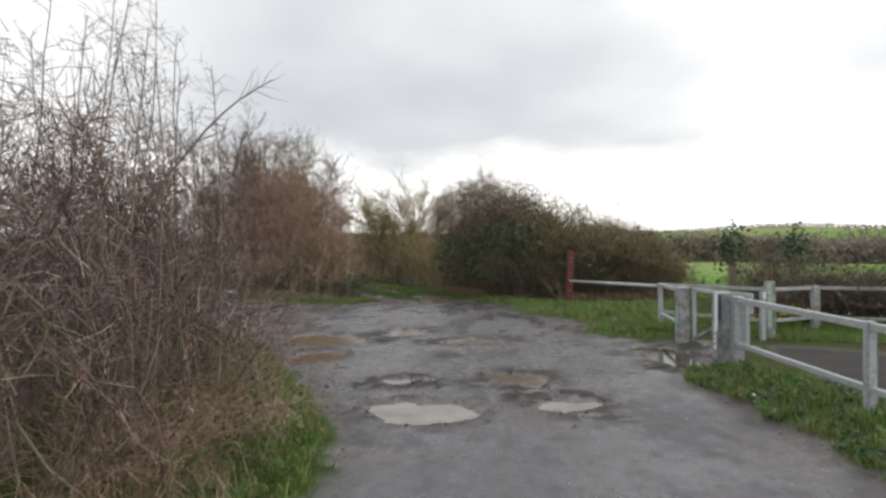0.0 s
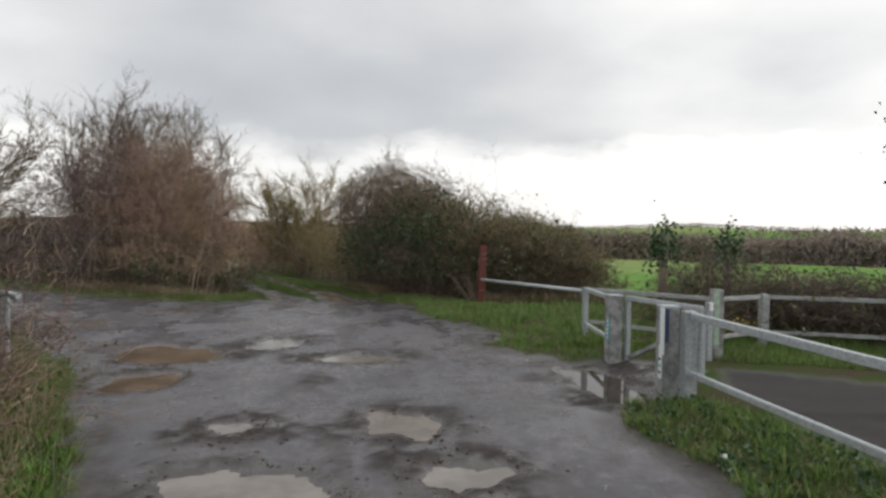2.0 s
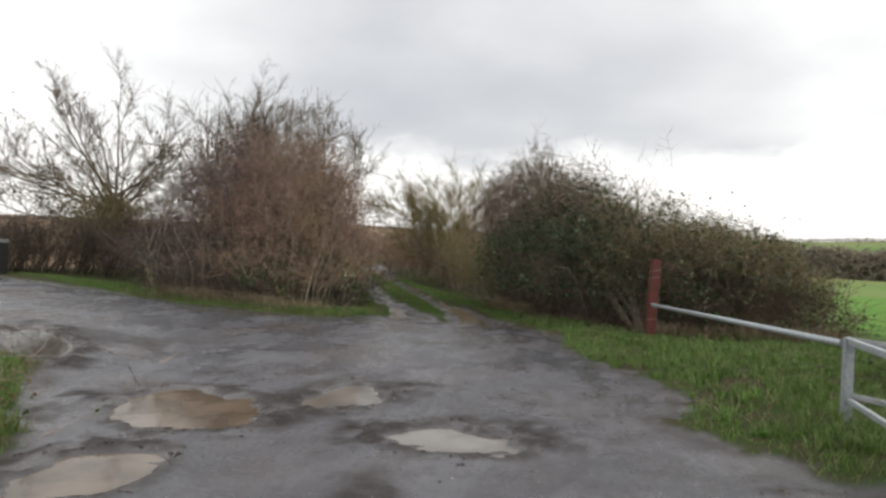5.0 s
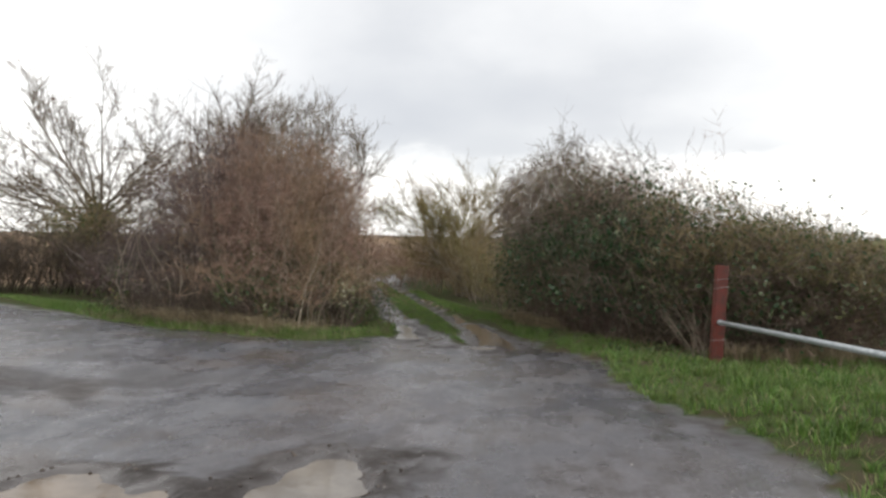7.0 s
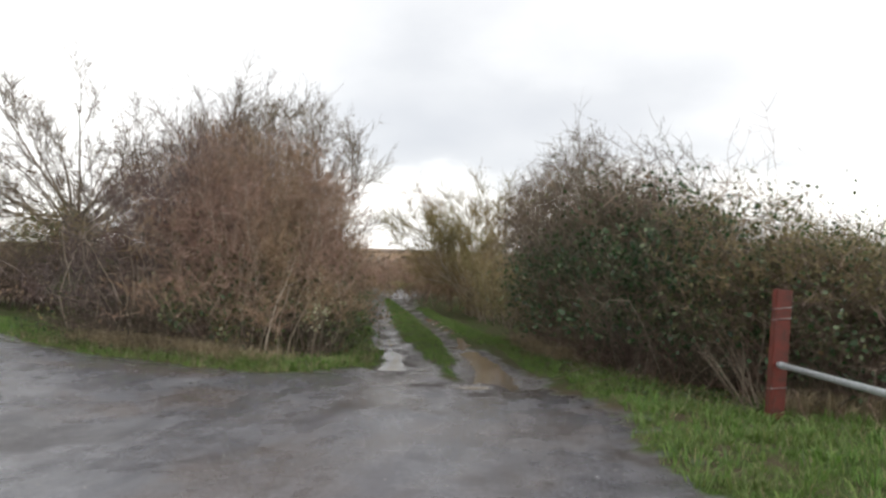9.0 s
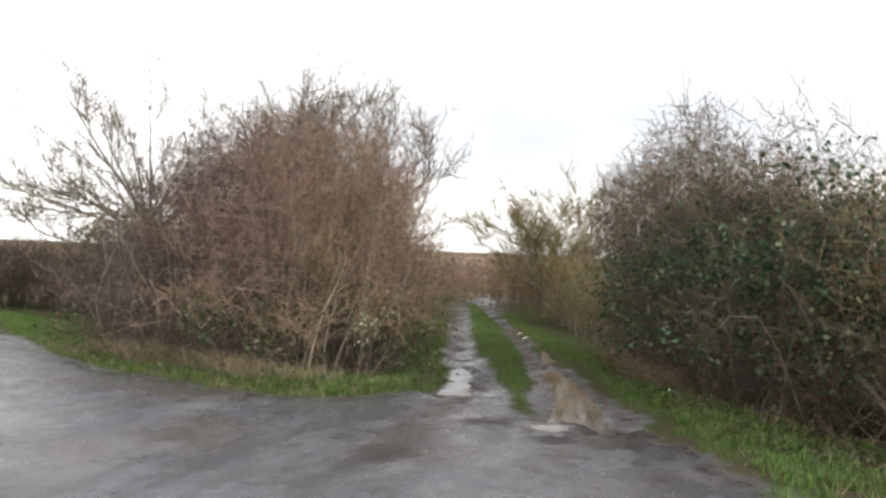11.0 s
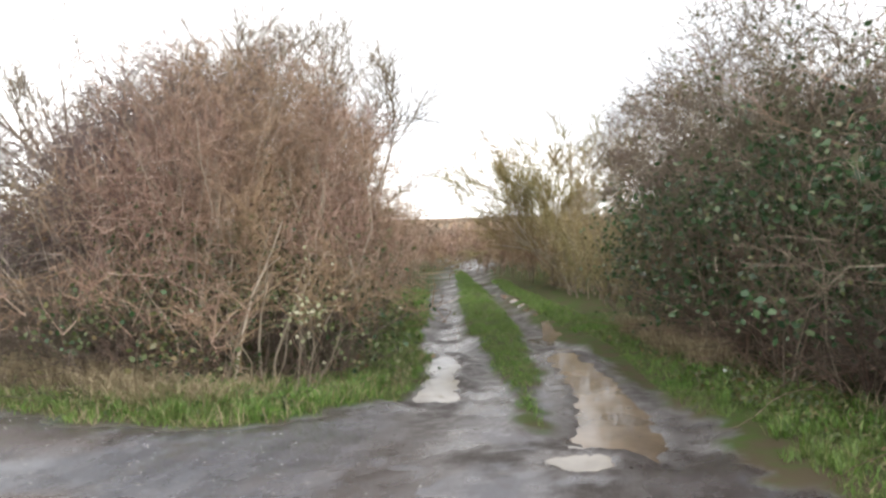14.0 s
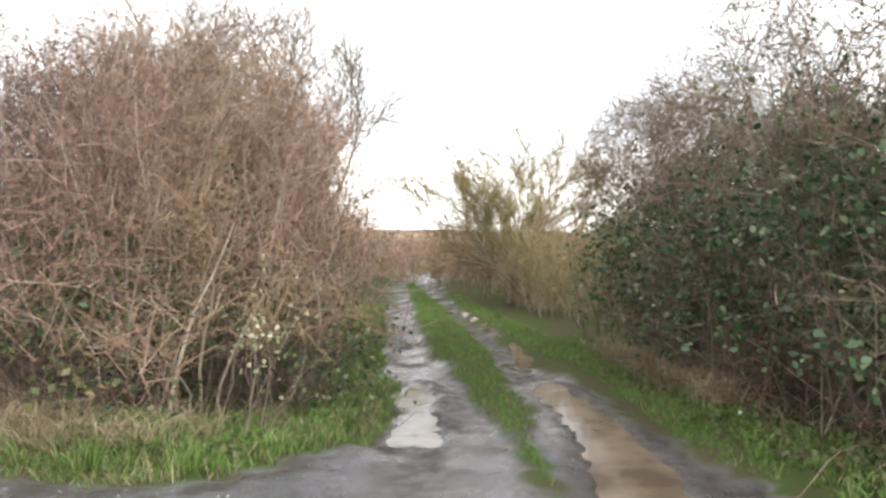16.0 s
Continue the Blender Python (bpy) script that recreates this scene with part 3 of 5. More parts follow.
def tubes(name, groups, material, sides=3):
    """Round shoots; those with three sides run to a point."""
    vs, fs, base = [], [], 0
    for P, R in groups:
        n, k, _ = P.shape
        t = unit(np.gradient(P, axis=1))
        ref = np.where(np.abs(t[..., 2:3]) > 0.8, np.array([1.0, 0.2, 0]), np.array([0.1, 0, 1.0]))
        u = unit(np.cross(t, ref))
        w = np.cross(t, u)
        ang = np.arange(sides) * 2 * np.pi / sides
        ring = P[:, :, None] + R[:, :, None, None] * (u[:, :, None] * np.cos(ang)[:, None] + w[:, :, None] * np.sin(ang)[:, None])
        if sides > 3:
            vs.append(ring.reshape(-1, 3))
            idx = base + np.arange(n * k * sides).reshape(n, k, sides)
            a, b = idx[:, :-1], idx[:, 1:]
            fs.append(np.stack([a, np.roll(a, -1, 2), np.roll(b, -1, 2), b], -1).reshape(-1, 4))
            base += n * k * sides
            continue
        vs.append(np.concatenate([ring[:, :-1].reshape(n, -1, 3), P[:, -1:]], 1).reshape(-1, 3))
        m = (k - 1) * sides + 1
        idx = base + np.arange(n * m).reshape(n, m)
        body, tip = idx[:, :-1].reshape(n, k - 1, sides), idx[:, -1]
        a, b = body[:, :-1], body[:, 1:]
        a2, b2 = np.roll(a, -1, 2), np.roll(b, -1, 2)
        fs += [np.stack([a, a2, b2], -1).reshape(-1, 3), np.stack([a, b2, b], -1).reshape(-1, 3)]
        last = body[:, -1]
        fs.append(np.stack([last, np.roll(last, -1, 1), np.repeat(tip[:, None], sides, 1)], -1).reshape(-1, 3))
        base += n * m
    return mesh_np(name, np.concatenate(vs), np.concatenate(fs), material, sides > 4)


def leaves(name, places, size, material, droop=0.3, up=0.4):
    """Folded pointed leaves, four corners and two faces each."""
    n = len(places)
    way = unit(rng.normal(0, 1, (n, 3)) - np.array([0, 0, droop]))
    nor = unit(rng.normal(0, 1, (n, 3)) + np.array([0, 0, up]))
    side = unit(np.cross(way, nor))
    nor = np.cross(side, way)
    L = size * rng.uniform(0.55, 1.3, n)[:, None]
    a, c = places, places + way * L
    m = places + way * L * 0.45
    b = m + side * L * 0.36 + nor * L * 0.12
    d = m - side * L * 0.36 + nor * L * 0.12
    v = np.stack([a, b, c, d], 1).reshape(-1, 3)
    o = np.arange(n)[:, None] * 4
    f = np.concatenate([o + np.array([0, 1, 2]), o + np.array([0, 2, 3])])
    return mesh_np(name, v, f, material)


def along(shoots, n, first=0.1, spread=0.03):
    P, _ = shoots
    who = rng.integers(0, len(P), n)
    u = rng.uniform(first, 1, n) * (P.shape[1] - 1.001)
    i = u.astype(int)
    f = (u - i)[:, None]
    return P[who, i] * (1 - f) + P[who, i + 1] * f + rng.normal(0, spread, (n, 3))


def held(shoots, roof, slack=0.05, reach=1.1):
    """Whole shoots drawn in where their tips pass the roof or lean too far out."""
    P, R = shoots
    P = P.copy()
    off = P[:, -1, :2] - P[:, 0, :2]
    far = np.clip(reach * rng.uniform(0.6, 1.2, len(off)) / np.maximum(np.hypot(off[:, 0], off[:, 1]), 0.01), 0, 1)
    P[:, :, :2] = P[:, :1, :2] + (P[:, :, :2] - P[:, :1, :2]) * far[:, None, None]
    g = lie(P[:, 0, 0], P[:, 0, 1])
    h = P[:, -1, 2] - g
    top = roof(P[:, -1, 0], P[:, -1, 1]) * rng.normal(1.0, slack, len(h))
    s = np.clip(np.maximum(top, 0.25) / np.maximum(h, 0.1), 0.05, 1.0)[:, None, None]
    return P[:, :1] + (P - P[:, :1]) * s, R


def trimmed(shoots, roof, slack=0.07):
    """Side shoots that stay under the roof and above the ground."""
    P, R = shoots
    g = lie(P[:, -1, 0], P[:, -1, 1])
    h = P[:, -1, 2] - g
    keep = (h < roof(P[:, -1, 0], P[:, -1, 1]) * rng.normal(1.02, slack, len(h))) & (h > 0.03)
    return P[keep], R[keep]


def fringe(shoots, n, length, roof, centre, lowest=0.4, thin=0.003, out=0.35, slack=0.08):
    """Fine twigs that close the crown, growing up and outwards from the given shoots."""
    pts = along(shoots, n * 3, 0.2, 0.01)
    rel = (pts[:, 2] - lie(pts[:, 0], pts[:, 1])) / np.maximum(roof(pts[:, 0], pts[:, 1]), 0.4)
    pts = pts[rel > lowest][:n]
    m = len(pts)
    away = unit(np.column_stack([pts[:, :2] - np.asarray(centre), np.zeros(m)])) * out
    way = away + np.column_stack([rng.normal(0, 0.75, (m, 2)), rng.uniform(0.0, 1.2, m)])
    return trimmed(grow(pts, way, rng.uniform(*length, m) ** 1.3, rng.uniform(thin, thin * 1.5, m), 3, 0.30, 0.03), roof, slack)


def scatter(poly, n):
    p = np.asarray(poly, float)
    lo, hi = p.min(0), p.max(0)
    out = np.zeros((0, 2))
    while len(out) < n:
        q = rng.uniform(lo, hi, (n * 2, 2))
        out = np.concatenate([out, q[signed(poly, q[:, 0], q[:, 1]) < 0]])
    return out[:n]


def on_ground(xy, dz=-0.03):
    return np.column_stack([xy, land(xy[:, 0], xy[:, 1]) + dz])


def dome(cx, cy, ax, ay, low, high, power=2.4):
    return lambda x, y: low + (high - low) * np.sqrt(np.clip(1 - np.abs((x - cx) / ax) ** power - np.abs((y - cy) / ay) ** power, 0, 1))


def upward(n, lean, cx=None, base=None):
    w = np.column_stack([rng.normal(0, lean, (n, 2)), np.ones(n)])
    if cx is not None:
        w[:, :2] += (base[:, :2] - np.asarray(cx)) * 0.06
    return w


def stuff(ob):
    ob["kind"] = "stuff"
    return ob


def thicket(name, label, poly, roof, stems, branches, twigs, sprays, mats, stem_r=(0.010, 0.026), lean=0.22, bend=0.10, leaf=(), centre=None,
            category="bush", twig_len=(0.3, 0.8), spray_len=(0.15, 0.42), thin=0.0035, singles=24, coarse=True, reach=1.1, stretch=1.0, rim=None):
    """A bush of many stems: stems, branches and twigs, with sets of leaves (count, size, material, lowest, highest)."""
    reseed(*poly[0], *poly[1], stems)
    base = on_ground(scatter(poly, stems))
    c = base.mean(0)
    root = thing(name, c[0], c[1], at(c[0], c[1]), label, category)
    h = roof(base[:, 0], base[:, 1]) * rng.uniform(0.65, 1.05, stems) * stretch
    s0 = held(grow(base, upward(stems, lean, centre if centre is not None else c[:2], base), h, rng.uniform(*stem_r, stems), 7, bend, 0.02), roof, 0.05, reach)
    s1 = trimmed(sprout(s0, branches, 0.4, 1.4, 48, 0.55, 5, 0.22, 0.06, 0.10, thin * 1.4), roof)
    s2 = trimmed(sprout(s1, twigs, *twig_len, 52, 0.6, 3 if coarse else 4, 0.26, 0.04, 0.1, thin), roof)
    s3 = trimmed(sprout(s2, sprays, *spray_len, 48, 0.6, 2 if coarse else 3, 0.2, 0.05, 0.15, thin * 0.7), roof)
    lone = min(singles, stems)
    for k in range(lone):
        part("stem", tubes("stem", [(s0[0][k:k + 1], s0[1][k:k + 1] * 1.25)], mats[3] if len(mats) > 3 else mats[0], 5), None, root)
    stuff(part("stem_mass", tubes("stem_mass", [(s0[0][lone:], s0[1][lone:])], mats[0], 4), None, root))
    stuff(part("branch_mass", tubes("branch_mass", [s1], mats[1]), None, root))
    stuff(part("twig_mass", tubes("twig_mass", [s2, s3], mats[2]), None, root))
    if rim:
        count, length, lowest, words, material = rim
        s4 = fringe(s2, count, length, roof, centre if centre is not None else c[:2], lowest, thin * 1.3)
        stuff(part("twig_haze", tubes("twig_haze", [s4], material), None, root, words))
    for count, size, material, lo, hi, words in leaf:
        pts = np.concatenate([along(s3, count * 2, 0.3, 0.05), along(s2, count)])
        hh = pts[:, 2] - lie(pts[:, 0], pts[:, 1])
        rel = hh / np.maximum(roof(pts[:, 0], pts[:, 1]), 0.5)
        top = hi(pts[:, 0]) if callable(hi) else hi
        pts = pts[(rel > lo) & (rel < top + rng.normal(0, 0.08, len(rel)))]
        pts = pts[rng.permutation(len(pts))[:count]]
        # leaves grow in patches
        keep = fbm(pts[:, 0] + 0.6 * pts[:, 1], pts[:, 2], 0.9, 60 + int(size * 1000)) > -0.16
        pts = pts[keep]
        if len(pts):
            stuff(part("foliage", leaves("foliage", pts, size, material), None, root, words))
    return root, (s0, s1, s2, s3)


def canes(name, label, poly, n, length, toward, materials, radius=(0.004, 0.009), side_twigs=3, droop=-0.12, steep=1.0, singles=20, spread=0.75):
    """Bramble canes that rise from the ground and arch over."""
    reseed(*poly[0], *poly[1], n)
    base = on_ground(scatter(poly, n))
    c = base.mean(0)
    root = thing(name, c[0], c[1], at(c[0], c[1]), label, "bramble")
    way = np.column_stack([rng.normal(toward[0], spread, n), rng.normal(toward[1], spread, n), np.full(n, steep)])
    P, R = grow(base, way, rng.uniform(*length, n), rng.uniform(*radius, n), 10, 0.10, droop, 0.35)
    P[:, 1:, 2] = np.maximum(P[:, 1:, 2], lie(P[:, 1:, 0], P[:, 1:, 1]) + 0.06)
    for k in range(singles):
        part("cane", tubes("cane", [(P[k:k + 1], R[k:k + 1] * 1.2)], materials[0], 5), None, root)
    stuff(part("cane_mass", tubes("cane_mass", [(P[singles:], R[singles:])], materials[1]), None, root))
    stuff(part("twig_mass", tubes("twig_mass", [sprout((P, R), n * side_twigs, 0.12, 0.45, 50, 0.5, 3, 0.2, -0.02, 0.25, 0.0022)], materials[1]), None, root))
    return root


def blades(name, label, poly, count, tall, material, wide=0.005, lean=0.45, patch=0.0, seed=0):
    reseed(*poly[0], *poly[1], seed)
    xy = scatter(poly, count)
    if patch:
        xy = xy[fbm(xy[:, 0], xy[:, 1], 1.6, 70 + seed) > -patch]
    z, road, *_ = land(xy[:, 0], xy[:, 1], True)
    ok = road < rng.uniform(0.02, 0.75, len(road))
    xy, z = xy[ok], z[ok]
    n = len(xy)
    b = np.column_stack([xy, z - 0.01])
    th = rng.uniform(0, 2 * np.pi, n)
    side = np.column_stack([np.cos(th), np.sin(th), np.zeros(n)])
    fall = np.column_stack([rng.normal(0, lean, (n, 2)), np.zeros(n)])
    h = rng.uniform(*tall, n)[:, None] * (0.7 + 0.6 * np.clip(0.5 + fbm(xy[:, 0], xy[:, 1], 1.2, 80 + seed), 0, 1))[:, None]
    upv = np.array([0, 0, 1.0])
    w = wide * rng.uniform(0.6, 1.5, n)[:, None]
    m = b + (upv * 0.62 + fall * 0.3) * h
    tip = b + (upv * 0.92 + fall * 0.95) * h
    v = np.stack([b - side * w, b + side * w, m + side * w * 0.75, m - side * w * 0.75, tip], 1).reshape(-1, 3)
    if tall[1] < 0.19:
        # short turf: one pointed face a blade
        v = np.stack([b - side * w, b + side * w, tip], 1).reshape(-1, 3)
        f = np.arange(n * 3).reshape(-1, 3)
    else:
        o = np.arange(n)[:, None] * 5
        f = np.concatenate([o + np.array([0, 1, 2]), o + np.array([0, 2, 3]), o + np.array([3, 2, 4])])
    ob = new(name, mesh_np(name, v, f, material))
    return tagged(ob, label, "grass", kind="stuff")


# ---- gate, rails and posts ----
def square_post(parent, x, y, top, w, material, label="", name="post", lean=(0, 0), d=None):
    g = at(x, y) - 0.15
    return part(name, box_between((x, y, g), (x + lean[0], y + lean[1], top), w, d or w, 0.008), material, parent, label)


# guard rail along the path, with two rails on square posts
rail = thing("guard_rail", 3.72, 7.0, at(3.72, 7.0), "galvanised steel guard rail with two rails along the verge", "railing", "galvanised rails")
RAIL = [(3.66, 8.50), (3.73, 5.96), (3.80, 3.4), (3.87, 0.8), (3.94, -1.8)]
for k, (x, y) in enumerate(RAIL):
    square_post(rail, x, y, 0.94, 0.085 if k else 0.125, M_GALV)
for (x0, y0), (x1, y1) in zip(RAIL[:-1], RAIL[1:]):
    part("top_rail", box_between((x0, y0 - 0.045, 0.895), (x1, y1 + 0.045, 0.895), 0.065, 0.065), M_GALV, rail)
    part("lower_rail", box_between((x0, y0 - 0.045, 0.34), (x1, y1 + 0.045, 0.34), 0.055, 0.055), M_GALV, rail)
part("end_stile", box_between((3.72, 8.36, 0.28), (3.72, 8.36, 0.92), 0.05, 0.05), M_GALV, rail)

# gate posts
slam = thing("gate_post", 3.53, 8.68, at(3.53, 8.68), "square weathered grey gate post with a blue sign plate", "post", "gate posts")
square_post(slam, 3.53, 8.68, 0.96, 0.17, M_POST)
part("cap", box_between((3.53, 8.68, 0.958), (3.53, 8.68, 0.974), 0.178, 0.178, 0.005), M_GALV, slam, "pale flat cap")
part("sign_plate", box_between((3.475, 8.590, 0.62), (3.475, 8.590, 0.95), 0.05, 0.008, 0), M_BLUE, slam, "dark blue sign plate")
edge = part("sign_edge", box_between((3.435, 8.60, 0.50), (3.435, 8.60, 0.96), 0.012, 0.085, 0.003), M_WHITE, slam, "white plastic strip")
label_plate = part("sticker", box_between((3.438, 8.64, 0.26), (3.438, 8.64, 0.58), 0.006, 0.07, 0), M_WHITE, slam, "white sticker with worn print")
for k in range(4):
    part("print", box_between((3.4345, 8.64, 0.31 + 0.065 * k), (3.4345, 8.64, 0.335 + 0.065 * k), 0.004, 0.045, 0), M_TEAL if k % 2 else M_DARK, label_plate)
for z in (0.46, 0.62):
    part("hasp", box_between((3.60, 8.63, z), (3.68, 8.60, z), 0.03, 0.012, 0.003), M_WIRE, slam)

hang = thing("gate_post", 3.65, 10.44, at(3.65, 10.44), "square grey gate post with a vertical teal sticker", "post", "gate posts")
square_post(hang, 3.65, 10.44, 0.89, 0.17, M_POST)
part("cap", box_between((3.65, 10.44, 0.888), (3.65, 10.44, 0.908), 0.185, 0.185, 0.006), M_GALV, hang, "pale flat cap")
st = part("sticker", box_between((3.561, 10.40, 0.34), (3.561, 10.40, 0.62), 0.006, 0.06, 0), M_TEAL, hang, "teal sticker with white print")
for k in range(5):
    part("print", box_between((3.5575, 10.40, 0.37 + 0.05 * k), (3.5575, 10.40, 0.395 + 0.05 * k), 0.004, 0.04, 0), M_WHITE, st)

# the gate itself, swung half open
gate = thing("metal_gate", 3.78, 10.35, at(3.78, 10.35), "galvanised metal gate standing half open over a puddle", "gate")
H0, H1 = (3.80, 10.36), (4.16, 9.22)
part("hinge_stile", box_between((*H0, 0.10), (*H0, 0.90), 0.06, 0.06), M_GALV, gate)
part("top_bar", box_between((*H0, 0.875), (*H1, 0.875), 0.05, 0.055), M_GALV, gate)
# the brace takes the darker post colour to paint in the shade on its steel
part("brace", box_between((H0[0] + 0.01, H0[1] - 0.03, 0.14), (H1[0], H1[1], 0.70), 0.045, 0.05), M_POST, gate, "diagonal brace, coloured dark as steel in shade")
part("end_stile", box_between((*H1, 0.62), (*H1, 0.90), 0.05, 0.05), M_GALV, gate)
for z in (0.30, 0.74):
    part("hinge", box_between((3.72, 10.41, z), (3.80, 10.36, z), 0.035, 0.03, 0.004), M_WIRE, gate)

# side panel from the hanging post to the corner
panel = thing("rail_panel", 3.83, 12.05, at(3.83, 12.05), "galvanised rail panel between gate post and corner post", "railing", "galvanised rails")
square_post(panel, 3.83, 12.05, 0.86, 0.075, M_GALV)
part("top_rail", box_between((3.83, 12.0, 0.83), (3.66, 10.54, 0.85), 0.055, 0.055), M_GALV, panel)
part("lower_rail", box_between((3.83, 12.0, 0.32), (3.66, 10.54, 0.33), 0.045, 0.045), M_GALV, panel)

# back fence of the enclosure, running on beside the path
fence = thing("back_fence", 4.92, 10.3, at(4.92, 10.3), "grey two-rail fence with square posts behind the path", "fence")
BACK = [(3.83, 12.09), (4.93, 10.30), (6.0, 11.0), (7.6, 10.3), (9.4, 9.3), (11.4, 8.0)]
green = square_post(fence, 4.93, 10.30, 0.99, 0.13, M_POST)
part("paint", box_between((4.89, 10.228, 0.30), (4.89, 10.228, 0.985), 0.07, 0.006, 0), M_GREENPAINT, green, "flaking pale green paint")
square_post(fence, 4.76, 10.17, 0.84, 0.075, M_GALV)
part("tag", box_between((4.765, 10.125, 0.74), (4.765, 10.125, 0.84), 0.05, 0.006, 0), M_WHITE, fence, "small white tag")
for x, y in BACK[2:]:
    square_post(fence, x, y, 0.86, 0.11, M_WOODRAIL)
for (x0, y0), (x1, y1) in zip(BACK[:-1], BACK[1:]):
    za, zb = (0.83, 0.86) if x0 < 4 else (0.86, 0.82) if x0 < 5.5 else (0.82, 0.82)
    part("top_rail", box_between((x0, y0 + 0.02, za), (x1, y1 + 0.05, zb), 0.045, 0.055), M_WOODRAIL, fence)
    part("lower_rail", box_between((x0, y0 + 0.02, za - 0.48), (x1, y1 + 0.05, zb - 0.48), 0.042, 0.05), M_WOODRAIL, fence)

# red post and the bar across the old entrance
red = thing("red_post", 3.39, 18.5, at(3.39, 18.5), "leaning rust-red square post bound with wire", "post", "red posts")
rz = at(3.39, 18.5)
square_post(red, 3.38, 18.5, 1.31, 0.16, M_RED, lean=(0.08, 0.0))
for k, z in enumerate((0.22, 0.98, 1.10)):
    bm = bmesh.new()
    s = 0.088
    cx = 3.38 + 0.08 * (z + 0.3) / 1.6
    pts = [(cx - s, 18.5 - s, z), (cx + s, 18.5 - s, z + 0.02), (cx + s, 18.5 + s, z), (cx - s, 18.5 + s, z - 0.02)]
    for a, b in zip(pts, pts[1:] + pts[:1]):
        r = rod(a, b, 0.004, 6)
        tmp = bpy.data.meshes.new("wire")
        r.to_mesh(tmp)
        r.free()
        bm.from_mesh(tmp)
        bpy.data.meshes.remove(tmp)
    part("wire", bm, M_WIRE, red)
bar = thing("barrier_bar", 3.6, 15.3, at(3.6, 15.3), "long galvanised pole barring the grass entrance", "barrier")
part("pole", rod((3.40, 18.40, 0.49), (3.80, 12.1, 0.80), 0.032, 12), M_GALV, bar)
part("collar", rod((3.405, 18.36, 0.488), (3.415, 18.26, 0.494), 0.040, 12), M_GALV, bar)

red2 = thing("red_post", 5.4, 7.6, at(5.4, 7.6), "thick rust-red post with a short side arm", "post", "red posts")
square_post(red2, 5.40, 7.6, 1.09, 0.20, M_RED)
part("arm", box_between((5.5, 7.6, 0.86), (5.95, 7.5, 0.86), 0.12, 0.10), M_RED, red2)

# rail end on the other side of the lane
lrail = thing("guard_rail", -3.3, 10.1, at(-3.3, 10.1), "old galvanised rail sunk in the bramble verge", "railing", "galvanised rails")
for x, y in ((-3.22, 9.98), (-4.7, 11.2), (-6.3, 12.4)):
    square_post(lrail, x, y, 0.92 + 0.06 * max(0, -3.4 - x), 0.075, M_GALV)
part("top_rail", rod((-3.0, 9.80, 0.95), (-6.5, 12.55, 1.14), 0.035, 12), M_GALV, lrail)

# litter bin by the far hedge
bz = at(-14.45, 24.4)
binn = thing("litter_bin", -14.45, 24.4, bz, "dark plastic litter bin with a grey lid by the hedge", "bin")
part("body", box_between((-14.45, 24.4, bz - 0.02), (-14.45, 24.4, bz + 0.92), 0.55, 0.5, 0.03), M_DARK, binn)
part("lid", box_between((-14.45, 24.4, bz + 0.92), (-14.45, 24.4, bz + 1.02), 0.60, 0.55, 0.03), M_POST, binn, "grey weathered lid")


# ---- bushes and trees ----
MT_RED, MT_GREY = (M_STEM, M_STEM, M_TWIG_RED, M_STEM_PALE), (M_STEM, M_TWIG_GREY, M_TWIG_GREY, M_STEM_PALE)
# the big thicket on the corner
def roof_a(x, y):
    u = np.clip(1 - np.abs((x + 6.5) / 3.95) ** 2.3 - np.abs((y - 25.8) / 4.5) ** 2.0, 0, 1)
    return (1.5 + 4.0 * u ** 0.62 + 0.35 * fbm(x, y, 0.8, 88)) * (1 - 0.05 * np.clip((-6.2 - x) / 1.5, 0, 1))


thicket("thicket", "tall red-brown thicket of bare stems and twigs over bramble", [(-6.6, 21.6), (-5.3, 21.5), (-3.9, 21.9), (-3.3, 22.8), (-3.9, 26), (-5, 28), (-6.6, 27.5)],
        roof_a, 150, 1600, 7000, 9500, MT_RED, stem_r=(0.008, 0.019), lean=0.20, bend=0.20, singles=48, stretch=1.0, rim=(10500, (0.3, 0.8), 0.40, "haze of fine red-brown twigs", M_TWIG_RED),
        # the few pale leaves are glints of sky put in as colour
        leaf=[(11000, 0.065, M_LEAF_DULL, 0.03, 0.45, "dull green bramble leaves"), (1200, 0.05, M_LEAF_BROWN, 0.2, 0.8, "withered brown leaves"), (1800, 0.075, M_LEAF, 0.12, 0.55, "dark ivy leaves"), (150, 0.075, M_LEAF_PALE, 0.1, 0.5, "pale ivy leaves standing in for sky glints")], centre=(-5.7, 24.5))
thicket("thicket", "grey-brown thorn thicket with open twiggy top", [(-9.0, 22.9), (-8.0, 21.8), (-6.2, 21.5), (-6.2, 27.5), (-8.6, 27.5)],
        roof_a, 95, 1100, 5200, 8000, MT_GREY, stem_r=(0.008, 0.019), lean=0.26, bend=0.2, singles=44, rim=(9000, (0.35, 0.8), 0.4, "haze of fine grey-brown twigs", M_TWIG_GREY),
        leaf=[(7000, 0.065, M_LEAF_DULL, 0.03, 0.42, "dull green bramble leaves"), (900, 0.06, M_LEAF_BROWN, 0.5, 1.0, "withered brown leaves")], centre=(-6.6, 24.5))
